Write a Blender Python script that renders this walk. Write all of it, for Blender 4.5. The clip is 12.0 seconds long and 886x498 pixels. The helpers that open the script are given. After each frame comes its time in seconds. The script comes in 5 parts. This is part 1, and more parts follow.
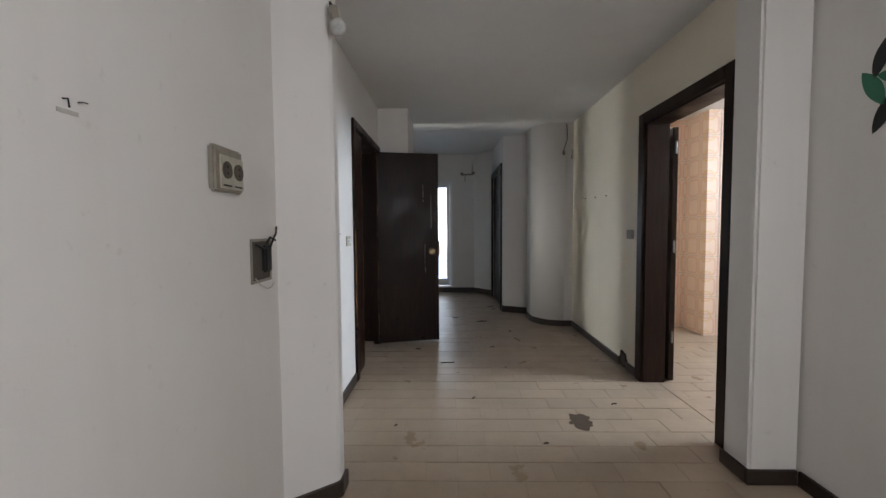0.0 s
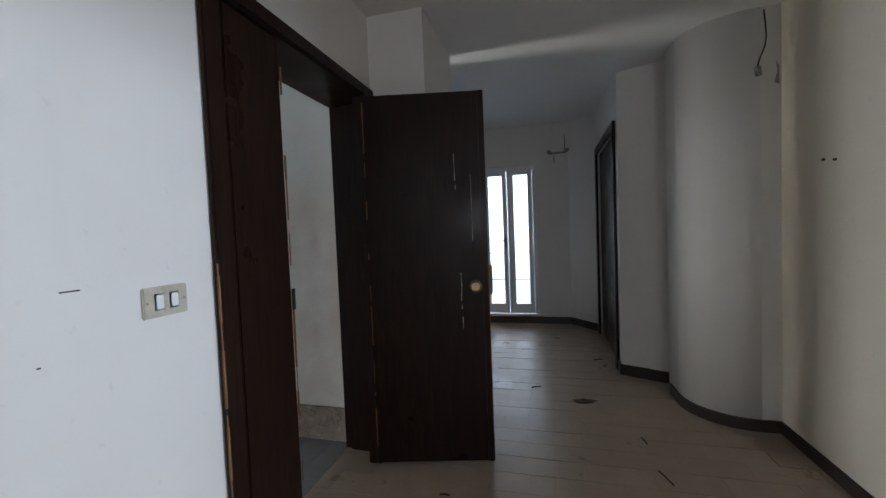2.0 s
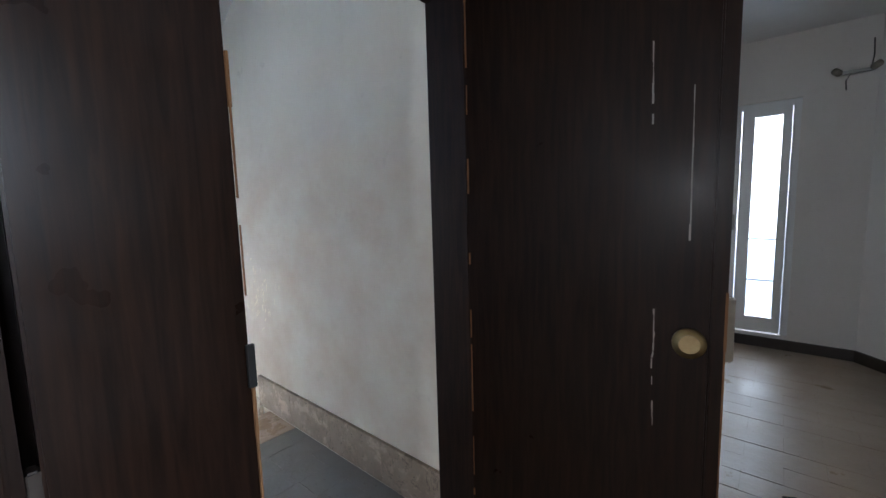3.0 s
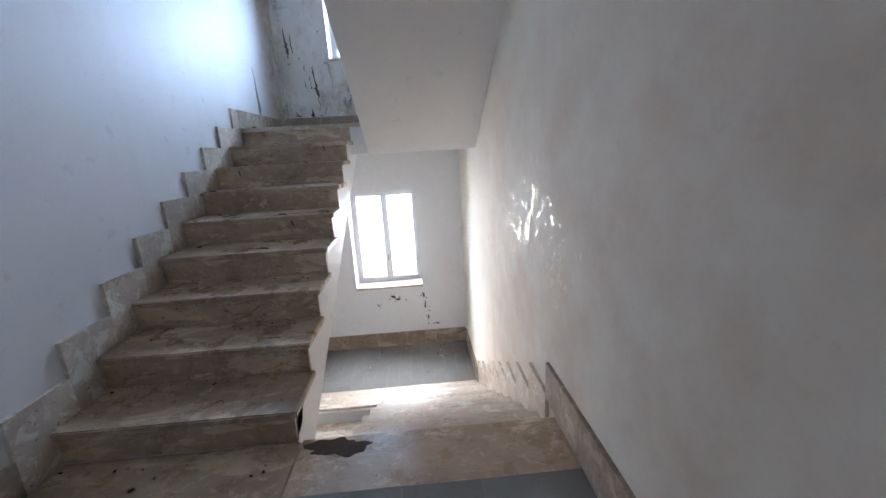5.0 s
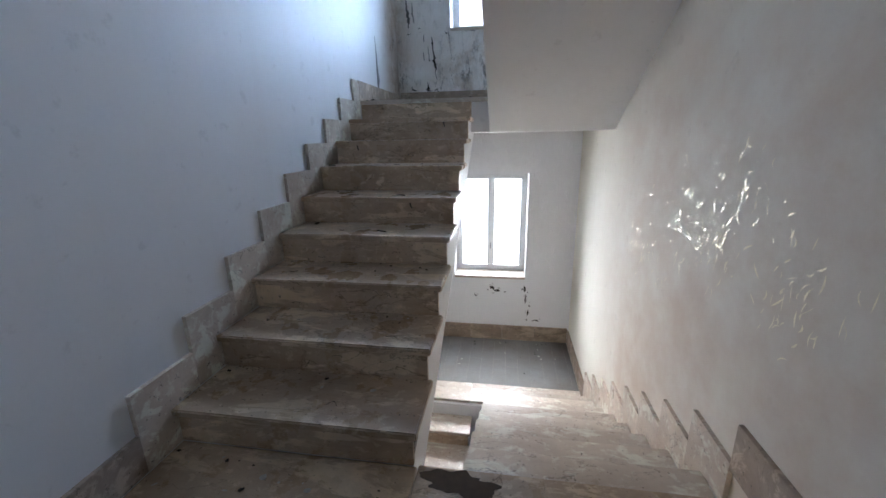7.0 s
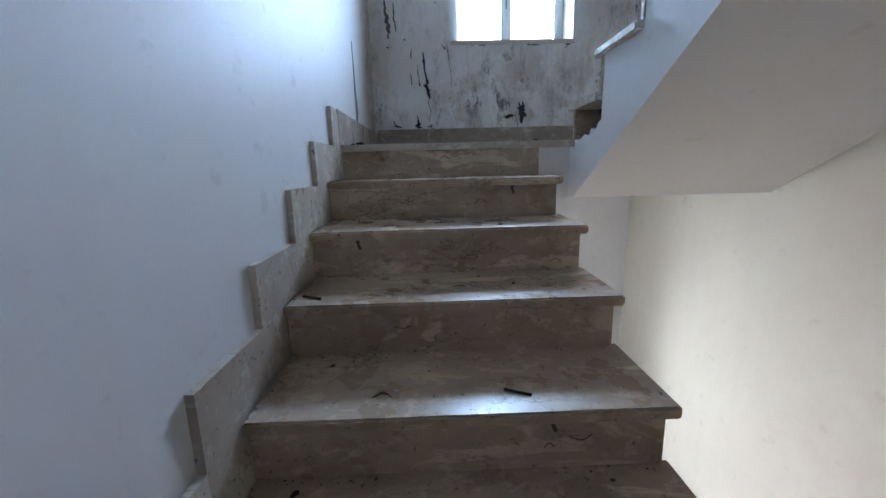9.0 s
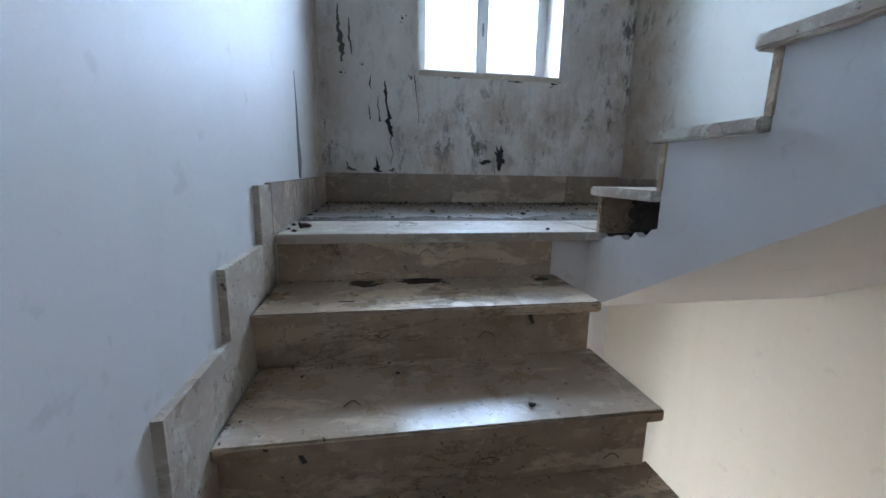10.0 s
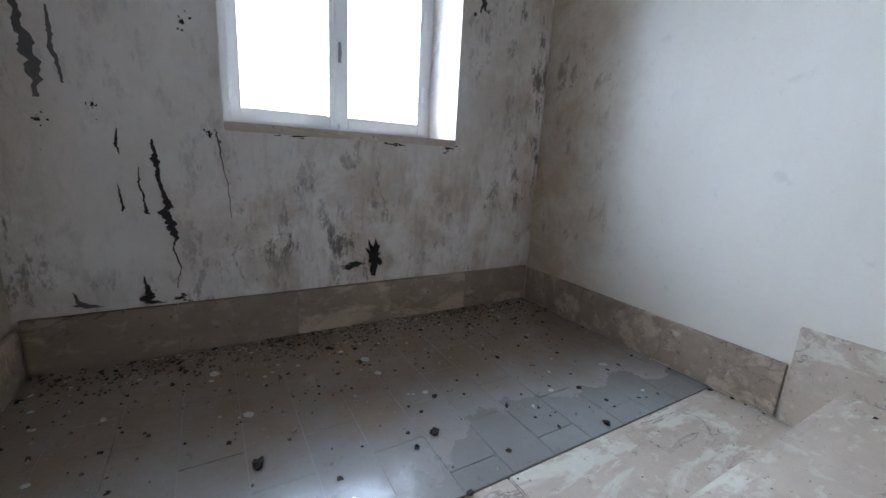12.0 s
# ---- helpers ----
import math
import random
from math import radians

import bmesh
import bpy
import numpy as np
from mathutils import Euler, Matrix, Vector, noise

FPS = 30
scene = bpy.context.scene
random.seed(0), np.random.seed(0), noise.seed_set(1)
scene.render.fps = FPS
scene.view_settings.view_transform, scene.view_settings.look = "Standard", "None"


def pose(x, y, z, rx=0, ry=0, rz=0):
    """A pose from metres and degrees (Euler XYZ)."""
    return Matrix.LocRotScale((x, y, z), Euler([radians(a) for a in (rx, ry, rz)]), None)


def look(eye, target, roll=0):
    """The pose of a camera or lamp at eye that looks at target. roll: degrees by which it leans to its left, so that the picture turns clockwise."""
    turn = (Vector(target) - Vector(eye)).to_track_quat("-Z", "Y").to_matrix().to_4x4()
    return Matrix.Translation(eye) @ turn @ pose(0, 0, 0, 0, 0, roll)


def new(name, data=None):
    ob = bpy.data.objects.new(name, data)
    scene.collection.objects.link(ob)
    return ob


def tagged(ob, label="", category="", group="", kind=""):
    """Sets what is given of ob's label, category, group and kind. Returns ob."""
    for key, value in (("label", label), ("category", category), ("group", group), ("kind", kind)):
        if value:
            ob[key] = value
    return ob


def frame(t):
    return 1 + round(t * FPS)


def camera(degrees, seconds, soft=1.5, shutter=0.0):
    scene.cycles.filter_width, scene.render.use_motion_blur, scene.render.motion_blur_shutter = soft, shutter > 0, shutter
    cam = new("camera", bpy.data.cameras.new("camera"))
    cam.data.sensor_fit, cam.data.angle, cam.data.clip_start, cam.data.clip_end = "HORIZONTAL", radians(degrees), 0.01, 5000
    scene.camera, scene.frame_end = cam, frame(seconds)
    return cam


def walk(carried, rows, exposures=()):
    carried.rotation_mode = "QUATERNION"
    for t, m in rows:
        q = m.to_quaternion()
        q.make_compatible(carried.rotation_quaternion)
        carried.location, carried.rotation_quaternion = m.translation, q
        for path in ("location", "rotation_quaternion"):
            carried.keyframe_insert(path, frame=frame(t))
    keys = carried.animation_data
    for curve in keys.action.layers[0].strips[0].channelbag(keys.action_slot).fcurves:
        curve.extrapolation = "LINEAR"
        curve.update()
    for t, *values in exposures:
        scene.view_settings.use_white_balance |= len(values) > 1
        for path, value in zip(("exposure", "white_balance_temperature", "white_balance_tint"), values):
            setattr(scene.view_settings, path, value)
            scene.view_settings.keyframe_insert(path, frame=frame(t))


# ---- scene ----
cam = camera(96.2, 12.0)
PATH = [
    (0, (0.138, 0.228, 1.206), (0.103, 2.225, 1.104), -0.4),
    (0.3, (0.182, 0.5, 1.208), (0.158, 2.498, 1.116), -0.5),
    (0.5, (0.209, 0.697, 1.238), (0.212, 2.695, 1.161), -0.4),
    (0.8, (0.254, 1.035, 1.211), (0.284, 3.033, 1.147), -0.5),
    (1, (0.321, 1.264, 1.278), (0.326, 3.262, 1.206), -0.9),
    (1.5, (0.345, 1.788, 1.266), (0.137, 3.776, 1.19), -1.8),
    (2, (0.326, 2.369, 1.265), (-0.186, 4.3, 1.178), -2.3),
    (2.5, (0.255, 2.915, 1.292), (-0.631, 4.703, 1.158), -2.0),
    (2.8, (0.187, 3.19, 1.326), (-0.929, 4.841, 1.146), -0.8),
    (3, (0.098, 3.376, 1.309), (-1.187, 4.888, 1.092), -1.6),
    (3.3, (0.022, 3.598, 1.335), (-1.571, 4.78, 1.077), -2.4),
    (3.5, (-0.098, 3.731, 1.292), (-1.846, 4.66, 1.008), -2.7),
    (3.7, (-0.237, 3.825, 1.259), (-2.079, 4.535, 0.941), -2.7),
    (5.5, (-0.879, 3.958, 1.259), (-2.813, 4.027, 0.756), -3.6),
    (6, (-0.947, 3.988, 1.245), (-2.871, 3.947, 0.703), -2.9),
    (6.5, (-0.989, 3.874, 1.248), (-2.876, 3.537, 0.676), -1.0),
    (8.5, (-2.311, 2.899, 1.304), (-4.27, 2.825, 0.91), -1.9),
    (9, (-2.779, 2.75, 1.45), (-4.738, 2.791, 1.049), -1.5),
    (9.5, (-3.127, 2.649, 1.621), (-5.076, 2.872, 1.23), 0.0),
    (10, (-3.458, 2.632, 1.794), (-5.394, 2.959, 1.415), 1.0),
    (10.5, (-3.77, 2.653, 1.949), (-5.651, 3.172, 1.51), 2.3),
    (11, (-4.056, 2.678, 2.124), (-5.914, 3.296, 1.718), 1.8),
    (11.5, (-4.339, 2.726, 2.244), (-6.123, 3.508, 1.793), 2.8),
    (12, (-4.589, 2.866, 2.385), (-6.266, 3.863, 1.946), 3.2),
]
EXPOSURES = [(0.0, 0.3, 5950, 11), (0.8, 0.38, 5800, 12), (1.5, 0.1, 5600, 10), (2.5, 0.15, 5850, 10), (3.0, 0.7, 5700, 11), (3.6, 0.85, 5450, 10), (5.3, 0.05, 5750, 16),
             (6.5, -0.12, 5700, 14), (8.5, -0.15, 5700, 14), (9.5, -0.28, 5850, 13), (10.0, -0.4, 6050, 14), (10.5, -0.52, 5750, 13), (11.0, -0.55, 6150, 16), (11.5, -0.55, 6450, 18), (12.0, -0.48, 6750, 20)]
walk(cam, [(t, look(eye, target, roll)) for t, eye, target, roll in PATH], EXPOSURES)

# ---- world and light ----
world = bpy.data.worlds.new("sky")
scene.world = world
world.use_nodes = True
wn = world.node_tree
sky = wn.nodes.new("ShaderNodeTexSky")
sky.sky_type = "NISHITA"
sky.sun_disc = False
sky.sun_elevation, sky.sun_rotation = radians(38), radians(60)
wn.links.new(sky.outputs[0], wn.nodes["Background"].inputs[0])
wn.nodes["Background"].inputs[1].default_value = 0.15

sun = new("sun", bpy.data.lights.new("sun", "SUN"))
sun.data.energy, sun.data.angle, sun.data.color = 3.0, radians(0.5), (1.0, 0.93, 0.82)
sun.matrix_world = look((0, 0, 0), (-math.cos(radians(30)), -math.sin(radians(30)), -0.78))


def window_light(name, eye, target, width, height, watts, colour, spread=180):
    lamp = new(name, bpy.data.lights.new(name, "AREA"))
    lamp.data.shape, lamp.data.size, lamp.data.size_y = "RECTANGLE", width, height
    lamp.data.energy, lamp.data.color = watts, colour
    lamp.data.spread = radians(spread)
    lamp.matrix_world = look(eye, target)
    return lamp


window_light("daylight_upper_window", (-7.4, 3.45, 3.25), (0, 3.45, 2.7), 1.7, 1.5, 540, (0.54, 0.74, 1.0), 160)
window_light("daylight_lower_window", (-7.5, 3.43, 0.65), (-3.2, 3.43, -0.9), 1.8, 2.1, 520, (0.97, 0.95, 0.90), 160)
window_light("daylight_balcony_door", (-0.19, 8.0, 1.15), (-0.19, 0, 0.9), 0.9, 2.0, 6, (0.62, 0.82, 1.0))
window_light("daylight_kitchen_window", (4.80, 2.7, 1.95), (1.0, 2.9, 1.1), 1.4, 0.9, 105, (0.86, 0.93, 0.98), 130)
window_light("daylight_entry_window", (1.70, -0.9, 1.5), (-0.6, 0.5, 1.35), 1.4, 1.3, 50, (1.0, 0.97, 0.94))
# unseen low lamp, added to throw a bright strip across the hall ceiling
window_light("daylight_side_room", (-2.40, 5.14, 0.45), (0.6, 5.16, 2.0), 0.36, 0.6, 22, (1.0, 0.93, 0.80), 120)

# ---- materials ----


def material(name, roughness=0.6, metallic=0.0):
    m = bpy.data.materials.new(name)
    m.use_nodes = True
    b = m.node_tree.nodes["Principled BSDF"]
    b.inputs["Roughness"].default_value, b.inputs["Metallic"].default_value = roughness, metallic
    return m, m.node_tree, b


def link(nt, a, b):
    nt.links.new(a, b)


def coords(nt, scale=(1, 1, 1), shift=(0, 0, 0)):
    tc = nt.nodes.new("ShaderNodeNewGeometry")
    mp = nt.nodes.new("ShaderNodeMapping")
    mp.inputs["Scale"].default_value, mp.inputs["Location"].default_value = scale, shift
    link(nt, tc.outputs["Position"], mp.inputs["Vector"])
    return mp.outputs[0]


def noise_tex(nt, vec, scale, detail=4, rough=0.55, distort=0.0):
    n = nt.nodes.new("ShaderNodeTexNoise")
    n.inputs["Scale"].default_value, n.inputs["Detail"].default_value = scale, detail
    n.inputs["Roughness"].default_value, n.inputs["Distortion"].default_value = rough, distort
    link(nt, vec, n.inputs["Vector"])
    return n.outputs["Fac"]


def ramp(nt, fac, *stops):
    r = nt.nodes.new("ShaderNodeValToRGB")
    e = r.color_ramp.elements
    while len(e) < len(stops):
        e.new(0.5)
    for el, (p, c) in zip(e, stops):
        el.position = p
        el.color = (c, c, c, 1) if isinstance(c, (int, float)) else (*c, 1)
    link(nt, fac, r.inputs[0])
    return r.outputs[0]


def mix(nt, fac, a, b, mode="MIX"):
    m = nt.nodes.new("ShaderNodeMix")
    m.data_type, m.blend_type = "RGBA", mode
    for socket, v in ((m.inputs[0], fac), (m.inputs[6], a), (m.inputs[7], b)):
        if isinstance(v, (int, float)):
            socket.default_value = v
        elif isinstance(v, tuple):
            socket.default_value = (*v, 1)
        else:
            link(nt, v, socket)
    return m.outputs[2]


def calc(nt, op, a, b=0.0, c=0.0):
    m = nt.nodes.new("ShaderNodeMath")
    m.operation = op
    for socket, v in zip(m.inputs, (a, b, c)):
        if isinstance(v, (int, float)):
            socket.default_value = v
        else:
            link(nt, v, socket)
    return m.outputs[0]


def bump(nt, b, height, strength=0.2, distance=0.01):
    n = nt.nodes.new("ShaderNodeBump")
    n.inputs["Strength"].default_value, n.inputs["Distance"].default_value = strength, distance
    link(nt, height, n.inputs["Height"])
    link(nt, n.outputs[0], b.inputs["Normal"])


def split(nt, vec):
    s = nt.nodes.new("ShaderNodeSeparateXYZ")
    link(nt, vec, s.inputs[0])
    return s.outputs


def band(nt, value, low, high, soft):
    """1 between low and high, fading over soft."""
    a = nt.nodes.new("ShaderNodeMapRange")
    a.interpolation_type = "SMOOTHSTEP"
    a.inputs[1].default_value, a.inputs[2].default_value = low - soft, low + soft
    link(nt, value, a.inputs[0])
    c = nt.nodes.new("ShaderNodeMapRange")
    c.interpolation_type = "SMOOTHSTEP"
    c.inputs[1].default_value, c.inputs[2].default_value = high - soft, high + soft
    c.inputs[3].default_value, c.inputs[4].default_value = 1, 0
    link(nt, value, c.inputs[0])
    return calc(nt, "MULTIPLY", a.outputs[0], c.outputs[0])


def plaster(name, base, dirt, gloss=0.55, stain=0.35, damp=False, warm_lit=False):
    m, nt, b = material(name, gloss)
    p = coords(nt)
    broad = ramp(nt, noise_tex(nt, p, 0.9, 5, 0.6), (0.35, 0.0), (0.75, 1.0))
    streak = ramp(nt, noise_tex(nt, coords(nt, (5, 5, 0.35)), 1.6, 4), (0.5, 0.0), (0.85, 1.0))
    spots = ramp(nt, noise_tex(nt, p, 26, 3, 0.6), (0.66, 0.0), (0.75, 1.0))
    c = mix(nt, calc(nt, "MULTIPLY", broad, stain), base, dirt)
    c = mix(nt, calc(nt, "MULTIPLY", streak, stain * 0.5), c, dirt)
    c = mix(nt, calc(nt, "MULTIPLY", spots, 0.12), c, tuple(v * 0.4 for v in dirt))
    if damp:
        # damp creeping in from the end wall's corners
        x, y, z = split(nt, p)
        ragged = calc(nt, "ADD", x, calc(nt, "MULTIPLY", noise_tex(nt, p, 3.5, 8, 0.7), 0.5))
        zone = calc(nt, "MULTIPLY", band(nt, ragged, -9.0, -5.66, 0.26), band(nt, z, 1.5, 9.0, 0.2))
        bloom = ramp(nt, noise_tex(nt, p, 5, 9, 0.72, 0.6), (0.30, 0.0), (0.62, 1.0))
        c = mix(nt, calc(nt, "MULTIPLY", zone, calc(nt, "ADD", calc(nt, "MULTIPLY", bloom, 0.55), 0.34)), c, (0.44, 0.33, 0.23))
        sooty = ramp(nt, noise_tex(nt, coords(nt, (1.6, 1.6, 0.9)), 4.5, 11, 0.78, 0.3), (0.56, 0.0), (0.63, 1.0))
        c = mix(nt, calc(nt, "MULTIPLY", zone, calc(nt, "MULTIPLY", sooty, 0.6)), c, (0.15, 0.12, 0.095))
        marks = ramp(nt, noise_tex(nt, p, 9, 4, 0.6), (0.64, 0.0), (0.70, 1.0))
        c = mix(nt, calc(nt, "MULTIPLY", marks, 0.15), c, (0.30, 0.27, 0.24))
    if warm_lit:
        # warm light low beside the stairs, put into the wall colour as brownish blotches
        x, y, z = split(nt, p)
        zone = calc(nt, "MULTIPLY", band(nt, x, -4.4, 0.0, 0.7), band(nt, z, -1.6, 1.7, 0.6))
        blotch = ramp(nt, noise_tex(nt, p, 2.3, 7, 0.66), (0.34, 0.25), (0.66, 1.0))
        c = mix(nt, calc(nt, "MULTIPLY", calc(nt, "MULTIPLY", zone, blotch), 0.9), c, (0.62, 0.51, 0.41))
    link(nt, c, b.inputs["Base Color"])
    h = calc(nt, "ADD", noise_tex(nt, p, 5, 3), calc(nt, "MULTIPLY", noise_tex(nt, p, 90, 2), 0.12))
    b.inputs["Specular IOR Level"].default_value = 0.12 if warm_lit else 0.3
    bump(nt, b, h, 0.11, 0.02)
    return m


WALL = plaster("aged white wall paint", (0.74, 0.72, 0.69), (0.56, 0.52, 0.47))
# yellow light from the open door is put into this hall paint colour
WALL_YELLOW_LIT = plaster("wall paint tinted by yellow light", (0.77, 0.71, 0.58), (0.62, 0.54, 0.40))
STAIR_WALL = plaster("stairwell white paint", (0.80, 0.79, 0.78), (0.66, 0.63, 0.59), 0.55, 0.35, True)
# this copy carries the warm light on the north wall in its colours
STAIR_WALL_WARM_LIT = plaster("stairwell paint tinted by warm light", (0.80, 0.78, 0.70), (0.66, 0.61, 0.50), 0.8, 0.5, True, True)
CEILING = plaster("ceiling paint", (0.70, 0.69, 0.67), (0.55, 0.52, 0.48), 0.8)
FRAME_WHITE = plaster("white lacquered frame", (0.78, 0.79, 0.80), (0.55, 0.55, 0.54), 0.35, 0.2)
GREEN = material("green paint", 0.5)[0]
GREEN.node_tree.nodes["Principled BSDF"].inputs["Base Color"].default_value = (0.03, 0.16, 0.09, 1)


def mouldy():
    m, nt, b = material("damp mouldy plaster", 0.7)
    p = coords(nt)
    x, y, z = split(nt, p)
    high = band(nt, z, 1.35, 9.0, 0.25)
    base = mix(nt, ramp(nt, noise_tex(nt, p, 1.3, 5, 0.6), (0.35, 0.0), (0.7, 1.0)), (0.90, 0.87, 0.84), (0.80, 0.74, 0.69))
    # base lighter and warmer above: the upper wall's bounced light put into its colour
    base = mix(nt, high, (0.80, 0.81, 0.83), base)
    # damp brown bloom in the corners, along the foot and under the sill
    zone = calc(nt, "MAXIMUM", band(nt, y, 2.0, 2.36, 0.16), band(nt, y, 4.15, 5.0, 0.45))
    zone = calc(nt, "MAXIMUM", zone, band(nt, z, 1.5, 1.82, 0.18))
    zone = calc(nt, "MAXIMUM", zone, calc(nt, "MULTIPLY", band(nt, y, 2.85, 4.3, 0.2), band(nt, z, 1.6, 2.42, 0.25)))
    zone = calc(nt, "MULTIPLY", calc(nt, "ADD", calc(nt, "MULTIPLY", zone, 0.80), 0.20), high)
    bloom = ramp(nt, noise_tex(nt, p, 2.8, 10, 0.72, 0.2), (0.42, 0.0), (0.57, 1.0))
    base = mix(nt, calc(nt, "MULTIPLY", bloom, calc(nt, "MULTIPLY", zone, 0.68)), base, (0.51, 0.395, 0.295))
    heavy = ramp(nt, noise_tex(nt, coords(nt, (1, 1, 1), (9, 4, 2)), 2.1, 4, 0.6), (0.42, 0.1), (0.60, 1.0))
    runs = ramp(nt, noise_tex(nt, coords(nt, (1, 5, 1.1)), 2.2, 9, 0.75, 0.3), (0.51, 0.0), (0.60, 1.0))
    base = mix(nt, calc(nt, "MULTIPLY", runs, calc(nt, "MULTIPLY", zone, 0.22)), base, (0.22, 0.175, 0.14))
    pale = ramp(nt, noise_tex(nt, coords(nt, (1, 2.2, 1.0), (3, 1, 7)), 3.4, 9, 0.72, 0.3), (0.56, 0.0), (0.61, 1.0))
    base = mix(nt, calc(nt, "MULTIPLY", pale, calc(nt, "MULTIPLY", zone, 0.55)), base, (0.68, 0.67, 0.65))
    mould = ramp(nt, noise_tex(nt, coords(nt, (1, 1.6, 0.8)), 5.5, 12, 0.8, 0.15), (0.525, 0.0), (0.585, 1.0))
    base = mix(nt, calc(nt, "MULTIPLY", mould, calc(nt, "MULTIPLY", calc(nt, "MULTIPLY", zone, heavy), 0.9)), base, (0.13, 0.11, 0.10))
    specks = ramp(nt, noise_tex(nt, p, 38, 4, 0.7), (0.70, 0.0), (0.73, 1.0))
    base = mix(nt, calc(nt, "MULTIPLY", specks, calc(nt, "MULTIPLY", high, 0.5)), base, (0.12, 0.11, 0.10))
    link(nt, base, b.inputs["Base Color"])
    h = calc(nt, "SUBTRACT", noise_tex(nt, p, 6, 6), calc(nt, "MULTIPLY", calc(nt, "ADD", pale, mould), 0.25))
    bump(nt, b, h, 0.35, 0.02)
    return m


MOULD = mouldy()


def stone(name, light, dark, rough=0.35):
    """Travertine-like stone: faint bedding, pale cloudy patches, dust, pores and dirt."""
    m, nt, b = material(name, rough)
    info = nt.nodes.new("ShaderNodeObjectInfo")
    comb = nt.nodes.new("ShaderNodeCombineXYZ")
    for i in range(3):
        link(nt, info.outputs["Random"], comb.inputs[i])
    add = nt.nodes.new("ShaderNodeVectorMath")
    add.operation = "MULTIPLY_ADD"
    add.inputs[1].default_value = (13, 7, 5)
    link(nt, comb.outputs[0], add.inputs[0])
    link(nt, coords(nt, (1.0, 0.35, 1.0)), add.inputs[2])
    p = add.outputs[0]
    pale = tuple(min(0.9, v * 1.5) for v in light)
    bedding = ramp(nt, noise_tex(nt, p, 5, 10, 0.7, 0.2), (0.32, 0.0), (0.66, 1.0))
    c = mix(nt, bedding, dark, light)
    cloud = ramp(nt, noise_tex(nt, p, 6.5, 7, 0.66, 0.5), (0.54, 0.0), (0.59, 1.0))
    c = mix(nt, calc(nt, "MULTIPLY", cloud, 0.72), c, pale)
    fleck = ramp(nt, noise_tex(nt, coords(nt, (1, 0.7, 1), (5, 3, 8)), 21, 6, 0.65, 0.3), (0.56, 0.0), (0.62, 1.0))
    c = mix(nt, calc(nt, "MULTIPLY", fleck, 0.42), c, pale)
    tone = ramp(nt, info.outputs["Random"], (0.0, 0.80), (1.0, 1.0))
    c = mix(nt, 1.0, c, tone, "MULTIPLY")
    dust = ramp(nt, noise_tex(nt, coords(nt), 2.6, 8, 0.72), (0.42, 0.0), (0.72, 1.0))
    c = mix(nt, calc(nt, "MULTIPLY", dust, 0.42), c, tuple(v * 0.55 for v in dark))
    vein = calc(nt, "ABSOLUTE", calc(nt, "SUBTRACT", noise_tex(nt, p, 5.5, 6, 0.6, 0.9), 0.5))
    broken = ramp(nt, noise_tex(nt, p, 3.2, 3, 0.5), (0.48, 0.0), (0.58, 1.0))
    c = mix(nt, calc(nt, "MULTIPLY", calc(nt, "MULTIPLY", ramp(nt, vein, (0.0, 1.0), (0.010, 0.0)), broken), 0.75), c, tuple(v * 0.25 for v in dark))
    grit = ramp(nt, noise_tex(nt, coords(nt), 44, 5, 0.7), (0.63, 0.0), (0.67, 1.0))
    c = mix(nt, calc(nt, "MULTIPLY", grit, 0.8), c, (0.06, 0.048, 0.036))
    link(nt, c, b.inputs["Base Color"])
    r = ramp(nt, noise_tex(nt, coords(nt), 6, 5, 0.65), (0.3, max(0.18, rough * 0.75)), (0.75, min(1.0, rough * 1.9)))
    link(nt, r, b.inputs["Roughness"])
    bump(nt, b, noise_tex(nt, coords(nt), 40, 4), 0.10, 0.004)
    return m


STONE = stone("worn travertine", (0.63, 0.48, 0.335), (0.41, 0.29, 0.19), 0.25)
SKIRT = stone("dusty travertine skirting", (0.44, 0.35, 0.265), (0.31, 0.24, 0.18), 0.45)
STONE_PALE = stone("pale travertine", (0.72, 0.62, 0.51), (0.55, 0.445, 0.345), 0.33)


